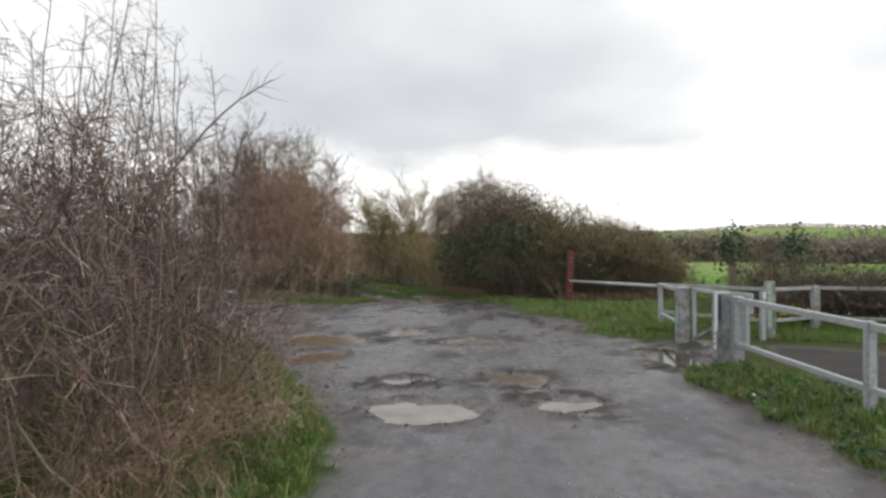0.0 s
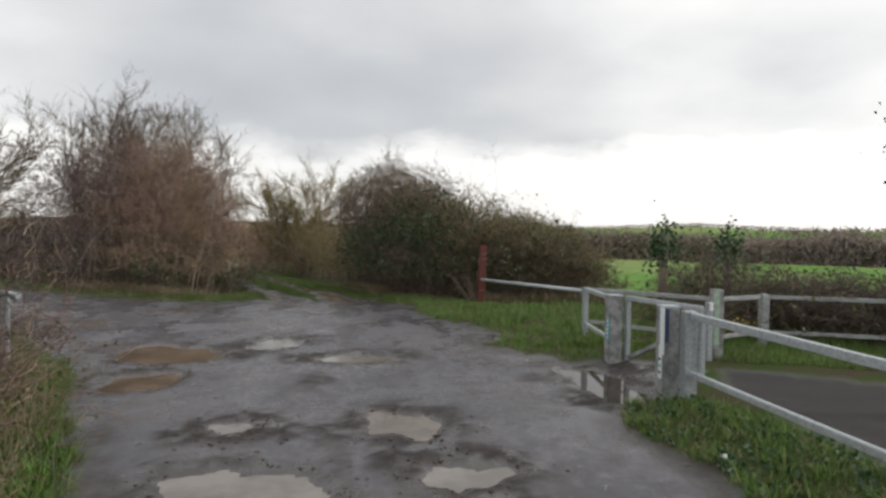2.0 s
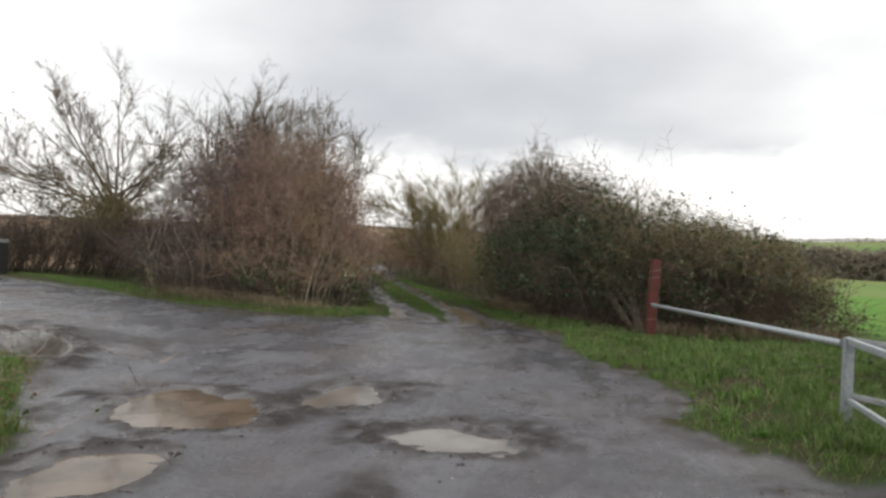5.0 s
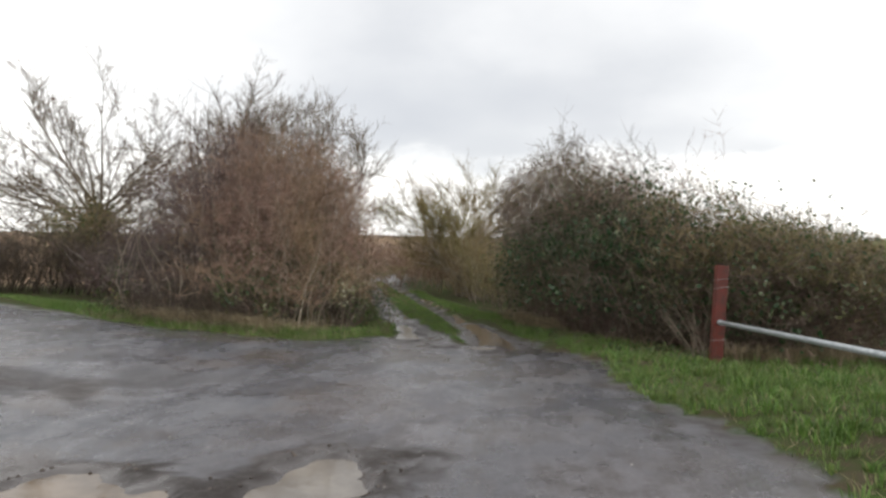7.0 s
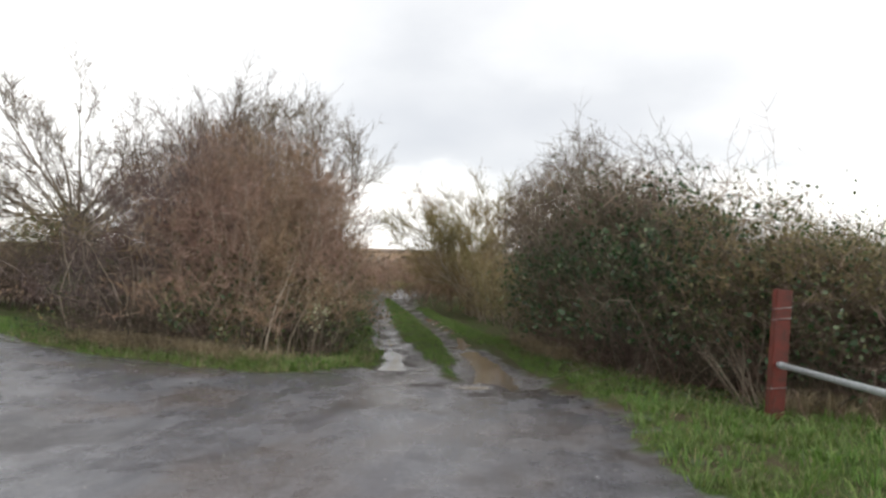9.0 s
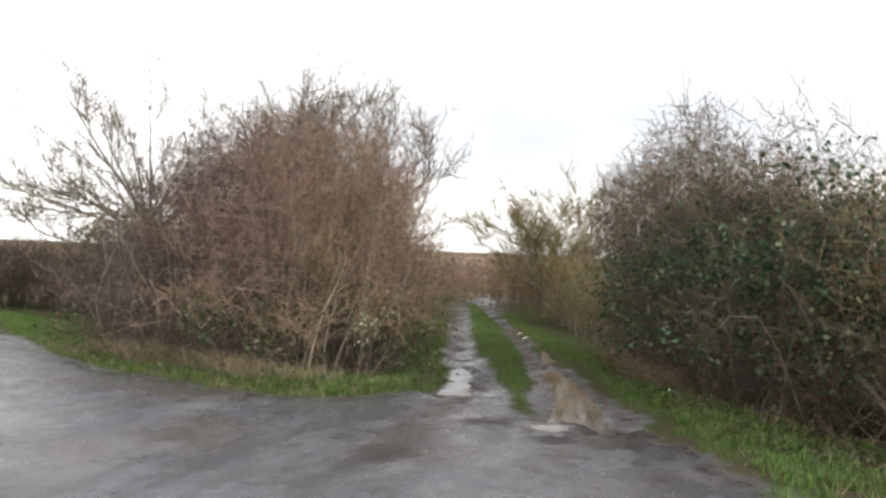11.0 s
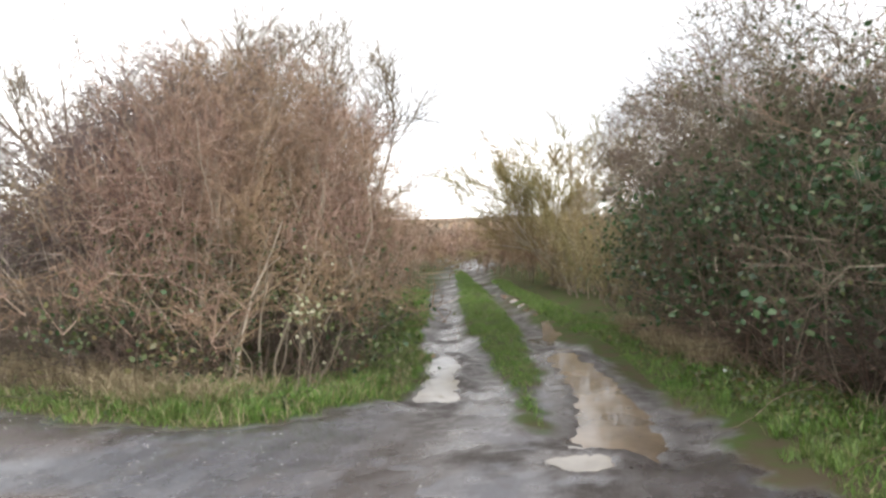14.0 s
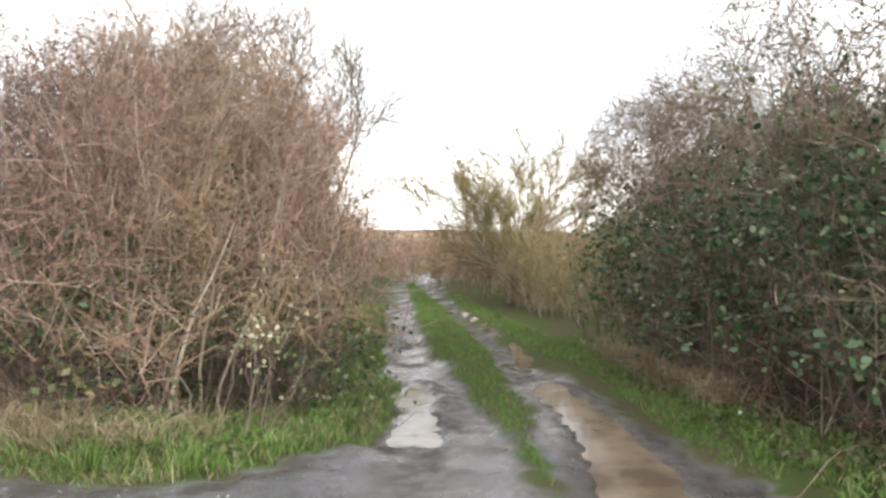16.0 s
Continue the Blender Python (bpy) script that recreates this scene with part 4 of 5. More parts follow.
# bramble skirt before it, its twigs coloured dark for the shade down there
thicket("bramble", "tangle of arching bramble canes below the thicket", [(-8.8, 22.0), (-7.5, 21.2), (-5.0, 20.95), (-3.6, 21.3), (-2.9, 22.2), (-3.3, 24), (-4.2, 23), (-7, 22.6)],
        lambda x, y: 0.85 + 1.5 * fbm(x, y, 0.55, 90), 240, 900, 3200, 3000, (M_BRAMBLE, M_TWIG_DARK, M_TWIG_DARK), stem_r=(0.004, 0.009), lean=0.6, bend=0.28,
        leaf=[(4200, 0.065, M_LEAF_DULL, 0.1, 1.1, "dull green bramble leaves"), (1500, 0.065, M_LEAF, 0.1, 0.9, "dark evergreen leaves")])
# pale ivy clump hanging in the thicket
clump = thing("ivy_clump", -3.05, 21.6, at(-3.05, 21.6), "pale yellow-green variegated ivy hanging in the thicket", "plant")
cp = np.column_stack([rng.normal(-3.05, 0.17, 120), rng.normal(21.65, 0.15, 120), 0.58 + rng.normal(0, 0.26, 120)])
stuff(part("foliage", leaves("foliage", cp, 0.055, M_LEAF_PALE), None, clump))
vine = grow(np.tile([-3.05, 21.6, -0.25], (9, 1)) + rng.normal(0, 0.08, (9, 3)) * [1, 1, 0], upward(9, 0.2), rng.uniform(0.9, 1.5, 9), np.full(9, 0.006), 6, 0.15, 0.02)
part("vine", tubes("vine", [vine], M_STEM), None, clump)

# the bush on the other corner: bramble and evergreen climbing over thorn
def roof_b(x, y):
    off = x - np.interp(y, [19, 20.3, 21.3, 22.5, 25, 28], [3.2, 1.9, 1.15, 0.5, -0.25, -0.9])
    h = 1.7 + 2.5 * np.sqrt(np.clip(off + 0.3, 0, 1.3) / 1.3) * np.sqrt(np.clip((y - 19.2) / 1.6, 0.15, 1))
    h = h + 0.45 * np.clip((2.6 - x) / 1.0, 0, 1) * np.clip((y - 20.8) / 1.4, 0, 1)
    return (h + 0.7 * fbm(x, y, 0.9, 100, 4)) * (1 - 0.40 * np.clip((x - 2.6) / 1.6, 0, 1))


BUSH_B = [(3.4, 19.7), (2.6, 20.7), (1.6, 22.4), (0.9, 25), (0.3, 28), (0.0, 30), (2.2, 30), (5.2, 25.5), (5.8, 21.5), (5.2, 20.0)]
thicket("thorn_bush", "dense thorn bush overgrown with glossy evergreen leaves", BUSH_B, roof_b, 240, 2800, 13000, 24000, (M_STEM, M_TWIG_THORN, M_TWIG_THORN), stem_r=(0.006, 0.014), lean=0.55, bend=0.32, reach=1.3, stretch=1.35, twig_len=(0.35, 0.85),
        singles=10, rim=(21000, (0.2, 0.6), 0.55, "fine brown thorn twigs", M_TWIG_THORN),
        leaf=[(50000, 0.082, M_LEAF, 0.10, lambda x: np.interp(x, [0.4, 1.4, 2.4, 3.1], [0.54, 0.60, 0.74, 0.90]), "dark glossy evergreen leaves"), (16000, 0.048, M_LEAF_DULL, 0.15, 0.88, "dull green and brown bramble leaves"),
              # pale leaves here imitate highlights on the glossy foliage
              (160, 0.085, M_LEAF_PALE, 0.1, 0.7, "pale leaves standing in for sky glints")], centre=(3.0, 24.0))
canes("bramble", "dry brown canes arching out below the thorn bush", [(3.7, 19.6), (2.95, 20.3), (2.15, 21.4), (1.45, 23.4), (0.7, 27), (1.5, 27.4), (2.4, 23.4), (3.2, 21.2), (4.0, 20.3)], 170, (1.2, 2.4), (-0.12, -0.15), (M_BRAMBLE, M_BRAMBLE), (0.004, 0.009), 4, -0.075, 1.0, 40, 0.6)
canes("bramble", "dry brown canes arching among the hedge by the field", [(3.6, 19.6), (5.6, 19.2), (7.2, 19.3), (7.2, 20.2), (4.0, 20.4)], 260, (1.0, 2.2), (0.0, -0.40), (M_BRAMBLE, M_BRAMBLE), side_twigs=4)
canes("bramble", "sheaf of pale dead canes leaning beside the red post", [(3.30, 19.0), (3.45, 19.0), (3.4, 19.3), (3.2, 19.3)], 16, (0.6, 1.25), (-0.42, 0.10), (M_STEM, M_STEM), (0.005, 0.010), 2, -0.02, 1.0, 8, 0.16)
# dark twig colour deepens the shade in the lower part of the bush
thicket("bramble", "tangle of bramble below the thorn bush, coloured dark for shade", [(3.9, 19.5), (3.0, 20.6), (1.95, 23.7), (0.95, 27.5), (1.6, 28), (3.0, 22.8), (3.7, 20.8), (5.5, 20.2), (5.4, 19.6)],
        lambda x, y: 1.2 + 0.5 * fbm(x, y, 0.8, 91), 240, 1300, 3800, 3000, (M_TWIG_DARK, M_TWIG_DARK, M_TWIG_DARK, M_BRAMBLE), stem_r=(0.004, 0.009), lean=0.7, bend=0.36, reach=1.0, singles=10,
        leaf=[(3600, 0.065, M_LEAF_DULL, 0.15, 1.1, "dull green bramble leaves")])
# long canes rising over its top
whip = thing("bramble_canes", 3.4, 22.2, at(3.4, 22.2), "long bare arching canes above the thorn bush", "plant")
wb = np.column_stack([rng.uniform(1.6, 4.6, 46), rng.uniform(21.4, 23.6, 46), rng.uniform(1.9, 2.6, 46)])
wsh = grow(wb, np.column_stack([rng.normal(0.25, 0.5, (46, 2)), np.ones(46)]), rng.uniform(1.0, 1.9, 46), np.full(46, 0.006), 9, 0.20, -0.13)
stuff(part("cane_mass", tubes("cane_mass", [wsh, sprout(wsh, 330, 0.15, 0.5, 45, 0.6, 3, 0.15, 0, 0.2, 0.0035)], M_TWIG_RED), None, whip))
# lower hedge running on to the field
roof_c = lambda x, y: np.interp(x, [3.5, 4.3, 5.4, 6.3, 7.0, 7.5], [3.15, 2.9, 2.5, 2.0, 1.2, 0.5]) + 0.35 * fbm(x, y, 1.1, 92)
thicket("hedge", "overgrown bramble hedge with green leaves along the field", [(3.7, 20.0), (4.6, 19.7), (5.8, 19.3), (7.2, 19.4), (7.6, 20.2), (7.2, 22), (3.7, 21.6)], roof_c, 260, 1500, 7000, 8000,
        (M_BRAMBLE, M_BRAMBLE, M_TWIG_THORN), stem_r=(0.005, 0.012), lean=0.4, bend=0.2, rim=(8000, (0.2, 0.55), 0.45, "fine brown twigs", M_TWIG_OLIVE),
        leaf=[(15000, 0.062, M_LEAF_DULL, 0.25, 0.98, "dull green bramble leaves"), (3500, 0.065, M_LEAF, 0.5, 0.95, "dark glossy leaves")])

# scrub on both sides of the track
thicket("scrub", "low brown scrub along the muddy track", [(0.7, 27), (-0.2, 30), (-2.7, 39), (-0.2, 39.5), (2.4, 33), (2.6, 27)], lambda x, y: 2.5 + 0.7 * fbm(x, y, 0.5, 93), 180, 1400, 6000, 9000,
        (M_STEM, M_TWIG_OLIVE, M_TWIG_OLIVE), lean=0.25, leaf=[(1500, 0.06, M_LEAF_DULL, 0.0, 0.6, "dull green leaves")], thin=0.005)
thicket("scrub", "orange-brown scrub along the muddy track", [(-4.3, 26.5), (-6.6, 35), (-9.5, 45), (-12, 45), (-9, 34), (-6.5, 27)], lambda x, y: 3.2 + 0.8 * fbm(x, y, 0.5, 94), 200, 1400, 6000, 11000,
        (M_STEM, M_TWIG_RED, M_TWIG_RED), lean=0.2, thin=0.006)
thicket("scrub", "pale orange-brown scrub where the track bends away", [(-13, 47), (-6.5, 46), (-3, 40), (-1, 42), (-3, 52), (-12, 56)], lambda x, y: 2.1 + 1.3 * fbm(x, y, 0.35, 95), 220, 1600, 6000, 7000,
        (M_STEM, M_TWIG_RED, M_TWIG_RED), lean=0.2, thin=0.013)


def tree(name, label, x, y, tall, trunk_r, limbs, spread, mats, twigs=2400, sprays=5000, clear=0.25, leaf=None, ivy=0, thin=0.006, trunks=1, up=0.10, len1=(0.35, 0.6), trunk_part=0.85):
    reseed(x, y, tall)
    g = at(x, y)
    root = thing(name, x, y, g, label, "tree")
    b = np.tile([x, y, g - 0.1], (trunks, 1)) + np.column_stack([rng.normal(0, 0.25 if trunks > 1 else 0, (trunks, 2)), np.zeros(trunks)])
    t0 = grow(b, upward(trunks, 0.05 if trunks == 1 else 0.25), np.full(trunks, tall * trunk_part), np.full(trunks, trunk_r), 9, 0.05, 0.05, 0.15)
    t1 = sprout(t0, limbs, tall * len1[0], tall * len1[1], spread, 0.5, 8, 0.11, up, clear, 0.02)
    t2 = sprout(t1, limbs * 9, tall * 0.12, tall * 0.27, 45, 0.5, 6, 0.12, 0.07, 0.2, 0.010)
    t3 = sprout(t2, twigs, tall * 0.05, tall * 0.13, 40, 0.55, 4, 0.14, 0.07, 0.15, thin)
    t4 = sprout(t3, sprays, tall * 0.03, tall * 0.07, 38, 0.6, 3, 0.14, 0.06, 0.2, thin * 0.7)
    part("trunk", tubes("trunk", [t0], mats[0], 9), None, root)
    for k in range(limbs):
        part("limb", tubes("limb", [(t1[0][k:k + 1], t1[1][k:k + 1])], mats[1], 6), None, root)
    stuff(part("branch_mass", tubes("branch_mass", [t2], mats[1], 4), None, root))
    stuff(part("crown", tubes("crown", [t3, t4], mats[2]), None, root))
    if leaf:
        stuff(part("foliage", leaves("foliage", along(t4, leaf[0], 0.5, 0.02), leaf[1], leaf[2], 0.9, 0.0), None, root, leaf[3]))
    if ivy:
        q = along((t0[0][:, :4], t0[1]), ivy, 0.0, trunk_r * 1.5)
        part("ivy", leaves("ivy", q, 0.10, M_LEAF), None, root, "dark ivy round the trunk")
    return root


def fan_tree(name, label, x, y, fork, limbs, reach, rise, mats, trunk_r, twigs, sprays, centre=(0.0, 0.0), stems=1, thin=0.006, leaf=None, ivy=0, limb_r=0.5, lift=0.05, low=0.12):
    """A tree whose limbs fan out from a low fork into a rounded crown, reach metres wide and rise metres high."""
    reseed(x, y, rise)
    g = at(x, y)
    root = thing(name, x, y, g, label, "tree")
    b = np.tile([x, y, g - 0.1], (stems, 1)) + np.column_stack([rng.normal(0, 0.22 if stems > 1 else 0, (stems, 2)), np.zeros(stems)])
    t0 = grow(b, upward(stems, 0.0 if stems == 1 else 0.3), np.full(stems, fork), np.full(stems, trunk_r), 6, 0.06, 0.05, 0.72)
    # limb tips spread evenly over a half dome
    i = np.arange(limbs) + 0.5
    up = low + (1 - low) * (i / limbs)
    turn = i * 2.39996 + rng.normal(0, 0.25, limbs)
    flat = np.sqrt(1 - up * up * 0.98)
    tip = np.column_stack([reach * flat * np.cos(turn) + centre[0], reach * flat * np.sin(turn) + centre[1], rise * up])
    start = t0[0][rng.integers(0, stems, limbs), rng.integers(3, 6, limbs)]
    far = np.linalg.norm(tip, axis=1) * rng.uniform(0.70, 0.82, limbs)
    t1 = grow(start, tip - np.array([0, 0, 0.25 * rise]) * (1 - up)[:, None], far, np.full(limbs, trunk_r * limb_r) * rng.uniform(0.7, 1.1, limbs), 9, 0.09, lift, 0.22)
    t2 = sprout(t1, limbs * 6, rise * 0.16, rise * 0.38, 36, 0.5, 7, 0.09, 0.06, 0.25, thin * 1.5)
    t3 = sprout(t2, twigs, rise * 0.07, rise * 0.17, 40, 0.55, 4, 0.13, 0.08, 0.25, thin)
    t4 = sprout(t3, sprays, rise * 0.03, rise * 0.085, 38, 0.6, 3, 0.14, 0.07, 0.3, thin * 0.75)
    part("trunk", tubes("trunk", [t0], mats[0], 9), None, root)
    for k in range(limbs):
        part("limb", tubes("limb", [(t1[0][k:k + 1], t1[1][k:k + 1])], mats[1], 6), None, root)
    stuff(part("branch_mass", tubes("branch_mass", [t2], mats[1], 4), None, root))
    stuff(part("crown", tubes("crown", [t3, t4], mats[2]), None, root))
    if leaf:
        q = along(t3, leaf[0], 0.6, 0.02)
        q = np.repeat(q[fbm(q[:, 0] + 0.5 * q[:, 1], q[:, 2], 1.2, 63) > -0.08], 5, 0)
        stuff(part("foliage", leaves("foliage", q + rng.normal(0, 0.05, q.shape), leaf[1], leaf[2], 0.9, 0.0), None, root, leaf[3]))
    if ivy:
        q = along(t0, ivy, 0.0, trunk_r * 1.4)
        part("ivy", leaves("ivy", q, 0.10, M_LEAF), None, root, "dark ivy round the trunk")
    return root


fan_tree("ash_tree", "spreading ash tree, bare but for brown seed clusters", -14.4, 30.4, 2.9, 24, 5.4, 5.5, (M_STEM, M_STEM, M_STEM), 0.20, 3000, 4600, (-0.9, 0.0), 1, 0.010,
         (520, 0.085, M_LEAF_BROWN, "hanging clusters of brown seeds"), 500, 0.30, 0.015, 0.06)
fan_tree("bare_tree", "slender bare tree behind the thicket", -6.4, 29.2, 2.2, 16, 2.2, 5.2, (M_STEM, M_STEM, M_STEM), 0.12, 1700, 3800, (0.2, 0.0), 2, 0.009, None, 0, 0.36, 0.05, 0.5)
fan_tree("bare_tree", "slender bare tree rising out of the thicket", -9.6, 29.2, 2.8, 14, 2.0, 5.6, (M_STEM, M_STEM, M_TWIG_THORN), 0.11, 1500, 3600, (0.0, 0.0), 2, 0.009, None, 0, 0.36, 0.06, 0.55)
fan_tree("willow_tree", "rounded bare tree with olive shoots beside the track", -2.5, 40.0, 1.2, 28, 3.8, 5.7, (M_STEM, M_STEM_PALE, M_TWIG_OLIVE), 0.14, 4800, 7600, (0.0, 0.0), 4, 0.011, None, 0, 0.34, 0.01, 0.25)

# the bush close beside the start of the walk
roof_n = lambda x, y: np.interp(x, [-6, -2.7, -2.0, -1.2], [3.9, 3.5, 2.4, 0.9]) * np.interp(y, [3, 6.3, 9.0], [1.0, 1.0, 0.7]) + 0.3 * fbm(x, y, 1.5, 96)
thicket("thicket", "tall bare grey-brown thorn thicket beside the lane", [(-1.75, 4.6), (-1.75, 6.6), (-2.3, 7.9), (-3.2, 9.0), (-4.6, 9.2), (-6, 6.5), (-5, 3.4), (-2.6, 3.2)], roof_n, 170, 2400, 6500, 6000,
        (M_STEM, M_TWIG_GREY, M_TWIG_GREY, M_STEM), stem_r=(0.005, 0.013), lean=0.36, bend=0.28, coarse=False, singles=20, thin=0.0036, twig_len=(0.2, 0.6), spray_len=(0.08, 0.25), centre=(-3.4, 6),
        rim=(4200, (0.2, 0.5), 0.25, "fine reddish outer twigs", M_BRAMBLE),
        leaf=[(2600, 0.05, M_LEAF_DULL, 0.02, 0.35, "dull green bramble leaves"), (1200, 0.035, M_LEAF_BROWN, 0.3, 0.9, "withered brown leaves")])
reseed(2.4, 5.3)
shoots = thing("thorn_shoots", -2.6, 5.6, at(-2.6, 5.6), "upright thorny leading shoots rising from the lane thicket", "bush")
lb = on_ground(np.column_stack([rng.uniform(-3.6, -2.1, 16), rng.uniform(4.9, 6.6, 16)]))
lead = grow(lb, np.column_stack([rng.normal(0, 0.10, (16, 2)), np.ones(16)]), np.interp(lb[:, 0], [-3.6, -2.1], [4.3, 3.3]) * rng.uniform(0.86, 1.04, 16), np.full(16, 0.014), 12, 0.05, 0.05)
for k in range(16):
    part("stem", tubes("stem", [(lead[0][k:k + 1], lead[1][k:k + 1])], M_STEM, 5), None, shoots)
spur = sprout(lead, 700, 0.10, 0.42, 58, 0.5, 4, 0.16, 0.03, 0.35, 0.0028)
arm = grow(np.array([[-2.75, 6.2, 2.0]]), np.array([[0.9, -0.1, 0.95]]), np.array([1.75]), np.array([0.016]), 10, 0.05, -0.09)
part("side_branch", tubes("side_branch", [arm], M_STEM, 5), None, shoots)
stuff(part("twig_mass", tubes("twig_mass", [spur, sprout(spur, 2200, 0.05, 0.16, 55, 0.7, 3, 0.15, 0.02, 0.2, 0.002), sprout(arm, 26, 0.12, 0.5, 48, 0.5, 5, 0.15, 0.03, 0.3, 0.003)], M_TWIG_GREY), None, shoots))
thicket("bramble", "low brown bramble on the lane verge", [(-1.6, 4.2), (-1.75, 6.5), (-2.7, 9.3), (-3.4, 10.2), (-4.6, 11.2), (-5.6, 10.4), (-3.6, 8), (-2.5, 4)], lambda x, y: 0.72 + 0.3 * fbm(x, y, 0.9, 97), 330, 1100, 3500, 3000,
        (M_BRAMBLE, M_BRAMBLE, M_TWIG_RED), stem_r=(0.003, 0.007), lean=0.5, bend=0.28, reach=0.45, spray_len=(0.08, 0.2), twig_len=(0.15, 0.4), thin=0.0025,
        leaf=[(1500, 0.05, M_LEAF_DULL, 0.1, 1.0, "dull green bramble leaves"), (700, 0.032, M_LEAF_BROWN, 0.1, 1.0, "withered brown leaves")])

# clipped hedge beyond the side road
roof_h = lambda x, y: 2.0 + 0.25 * fbm(x, y, 0.6, 98)
thicket("hedge", "dark brown clipped field hedge beyond the road", [(-9.2, 24.6), (-11.5, 25.4), (-14.6, 25.6), (-22, 28.0), (-34, 32.5), (-34, 34), (-22, 29.8), (-13, 27.4), (-9.0, 26.5)], roof_h, 360, 2400, 8500, 9500,
        (M_TWIG_DARK, M_TWIG_DARK, M_TWIG_DARK), lean=0.25, thin=0.006, leaf=[(2500, 0.07, M_LEAF_DULL, 0.1, 0.9, "dull green leaves")])

thicket("shrub", "dark ivy-grown shrub at the foot of the ash tree", [(-15.4, 28.6), (-13.4, 28.2), (-12.4, 29.2), (-13.4, 30.6), (-15.4, 30.6)], dome(-13.9, 29.4, 2.3, 2.2, 1.2, 3.3), 90, 700, 3200, 4200,
        (M_STEM, M_TWIG_DARK, M_TWIG_OLIVE), lean=0.3, thin=0.006, leaf=[(3200, 0.09, M_LEAF_DULL, 0.1, 0.95, "dull green leaves")], singles=10)

# scrub hedge and ivy stumps behind the path
roof_s = lambda x, y: np.interp(x - 0.8 - 0.42 * (y - 2.8), [-0.6, 0.1, 0.9, 3.0, 6.0], [0.45, 0.75, 1.4, 1.1, 0.85]) + 0.3 * fbm(x, y, 0.9, 99)
thicket("hedge", "ragged brown bramble hedge behind the grey fence", [(4.6, 13.2), (5.3, 12.0), (7.6, 11.6), (10, 10.4), (13, 8.6), (24, 4), (26, 7), (12, 13), (8, 15.5), (5.4, 15.2)], roof_s, 300, 1800, 7000, 8000,
        (M_BRAMBLE, M_BRAMBLE, M_TWIG_DARK), stem_r=(0.004, 0.011), lean=0.4, bend=0.2, thin=0.004,
        leaf=[(3800, 0.075, M_LEAF_DULL, 0.2, 1.1, "dull green bramble leaves"), (1500, 0.07, M_LEAF, 0.4, 1.1, "dark glossy leaves")])
thicket("hedge", "dense dark bramble hedge close behind the grey fence", [(5.3, 11.4), (6.2, 11.5), (8, 10.9), (10, 9.9), (14, 7.6), (14.6, 8.6), (9, 12), (6.4, 12.6), (5.3, 12.4)],
        lambda x, y: np.interp(x, [5.2, 6.2, 8], [0.6, 0.95, 1.0]) + 0.25 * fbm(x, y, 1.1, 101), 260, 1900, 8000, 6000,
        (M_BRAMBLE, M_TWIG_DARK, M_TWIG_DARK), stem_r=(0.004, 0.010), lean=0.4, bend=0.22, thin=0.006,
        leaf=[(2600, 0.07, M_LEAF_DULL, 0.1, 1.0, "dull green bramble leaves")])
for x, y, z, r in ((6.02, 14.26, 1.72, 0.20), (7.7, 15.0, 1.66, 0.17)):
    g = at(x, y)
    stump = thing("ivy_stump", x, y, g, "dead tree stump topped with dark ivy", "stump", "ivy stumps")
    part("trunk", rod((x, y, g - 0.1), (x + 0.05, y, z - 0.1), 0.10, 10, 0.07), M_STEM, stump)
    q = rng.normal(0, 1, (620, 3)) * [r * 0.75, r * 0.75, 0.22] + [x + 0.03, y, z - 0.28]
    part("ivy", leaves("ivy", q, 0.085, M_LEAF), None, stump, "dark evergreen ivy leaves")

# ivy-hung tree beyond the field edge
iv = tree("ivy_tree", "bare tree with a trunk smothered in dark ivy", 18.0, 19.0, 9.5, 0.22, 12, 40, (M_STEM, M_STEM, M_TWIG_GREY), 500, 900, 0.4, None, 0, 0.010)
q = rng.normal(0, 1, (11000, 3)) * [0.6, 0.6, 0.75] + [16.8, 19.0, 4.8]
part("ivy", leaves("ivy", q, 0.14, M_LEAF), None, iv, "hanging mass of dark ivy")

# ---- grass ----
blades("verge_grass", "short green grass on the verge by the gate", [(2.6, 3), (2.6, 9), (3.6, 9), (4.1, 7), (4.0, 2)], 12000, (0.03, 0.11), M_GRASS, seed=1)
blades("verge_grass", "green grass around the barred entrance", [(0.6, 22), (1.5, 19), (2.0, 15), (2.6, 11.5), (3.3, 10.6), (4.8, 10.6), (6, 11.2), (8, 13), (9, 20), (5, 19.8), (3, 20.5), (1.3, 24.5), (-0.4, 30), (-0.8, 29)], 62000, (0.03, 0.11), M_GRASS, patch=0.16, seed=2)
blades("verge_grass", "green grass fringing the corner thicket", [(-14, 24.6), (-9, 21.1), (-6.5, 20.0), (-4.5, 19.9), (-2.9, 20.1), (-2.1, 21.6), (-2.2, 23), (-3, 26), (-4.5, 31), (-5.4, 31), (-3.6, 24), (-3.6, 21.6), (-7, 21.5), (-10, 23.5)], 36000, (0.03, 0.13), M_GRASS, seed=3)
blades("track_grass", "low green grass strip between the wheel ruts", STRIP, 26000, (0.03, 0.08), M_GRASS, seed=4)
blades("verge_grass", "rough green grass on the lane verge", [(-0.6, 3), (-0.9, 5.8), (-1.5, 7.6), (-2.9, 11), (-4.4, 12.9), (-6, 14.3), (-9, 16.2), (-10, 15), (-5.5, 10.5), (-2.6, 8), (-2, 3)], 24000, (0.05, 0.18), M_GRASS, seed=5)
blades("dead_grass", "bleached dead grass at the foot of the thicket", [(-7.8, 21.3), (-6.2, 20.5), (-4.4, 20.5), (-3.2, 21.2), (-3.5, 21.8), (-7, 21.9)], 8000, (0.10, 0.36), M_STRAW, 0.004, 1.1, patch=0.02, seed=6)
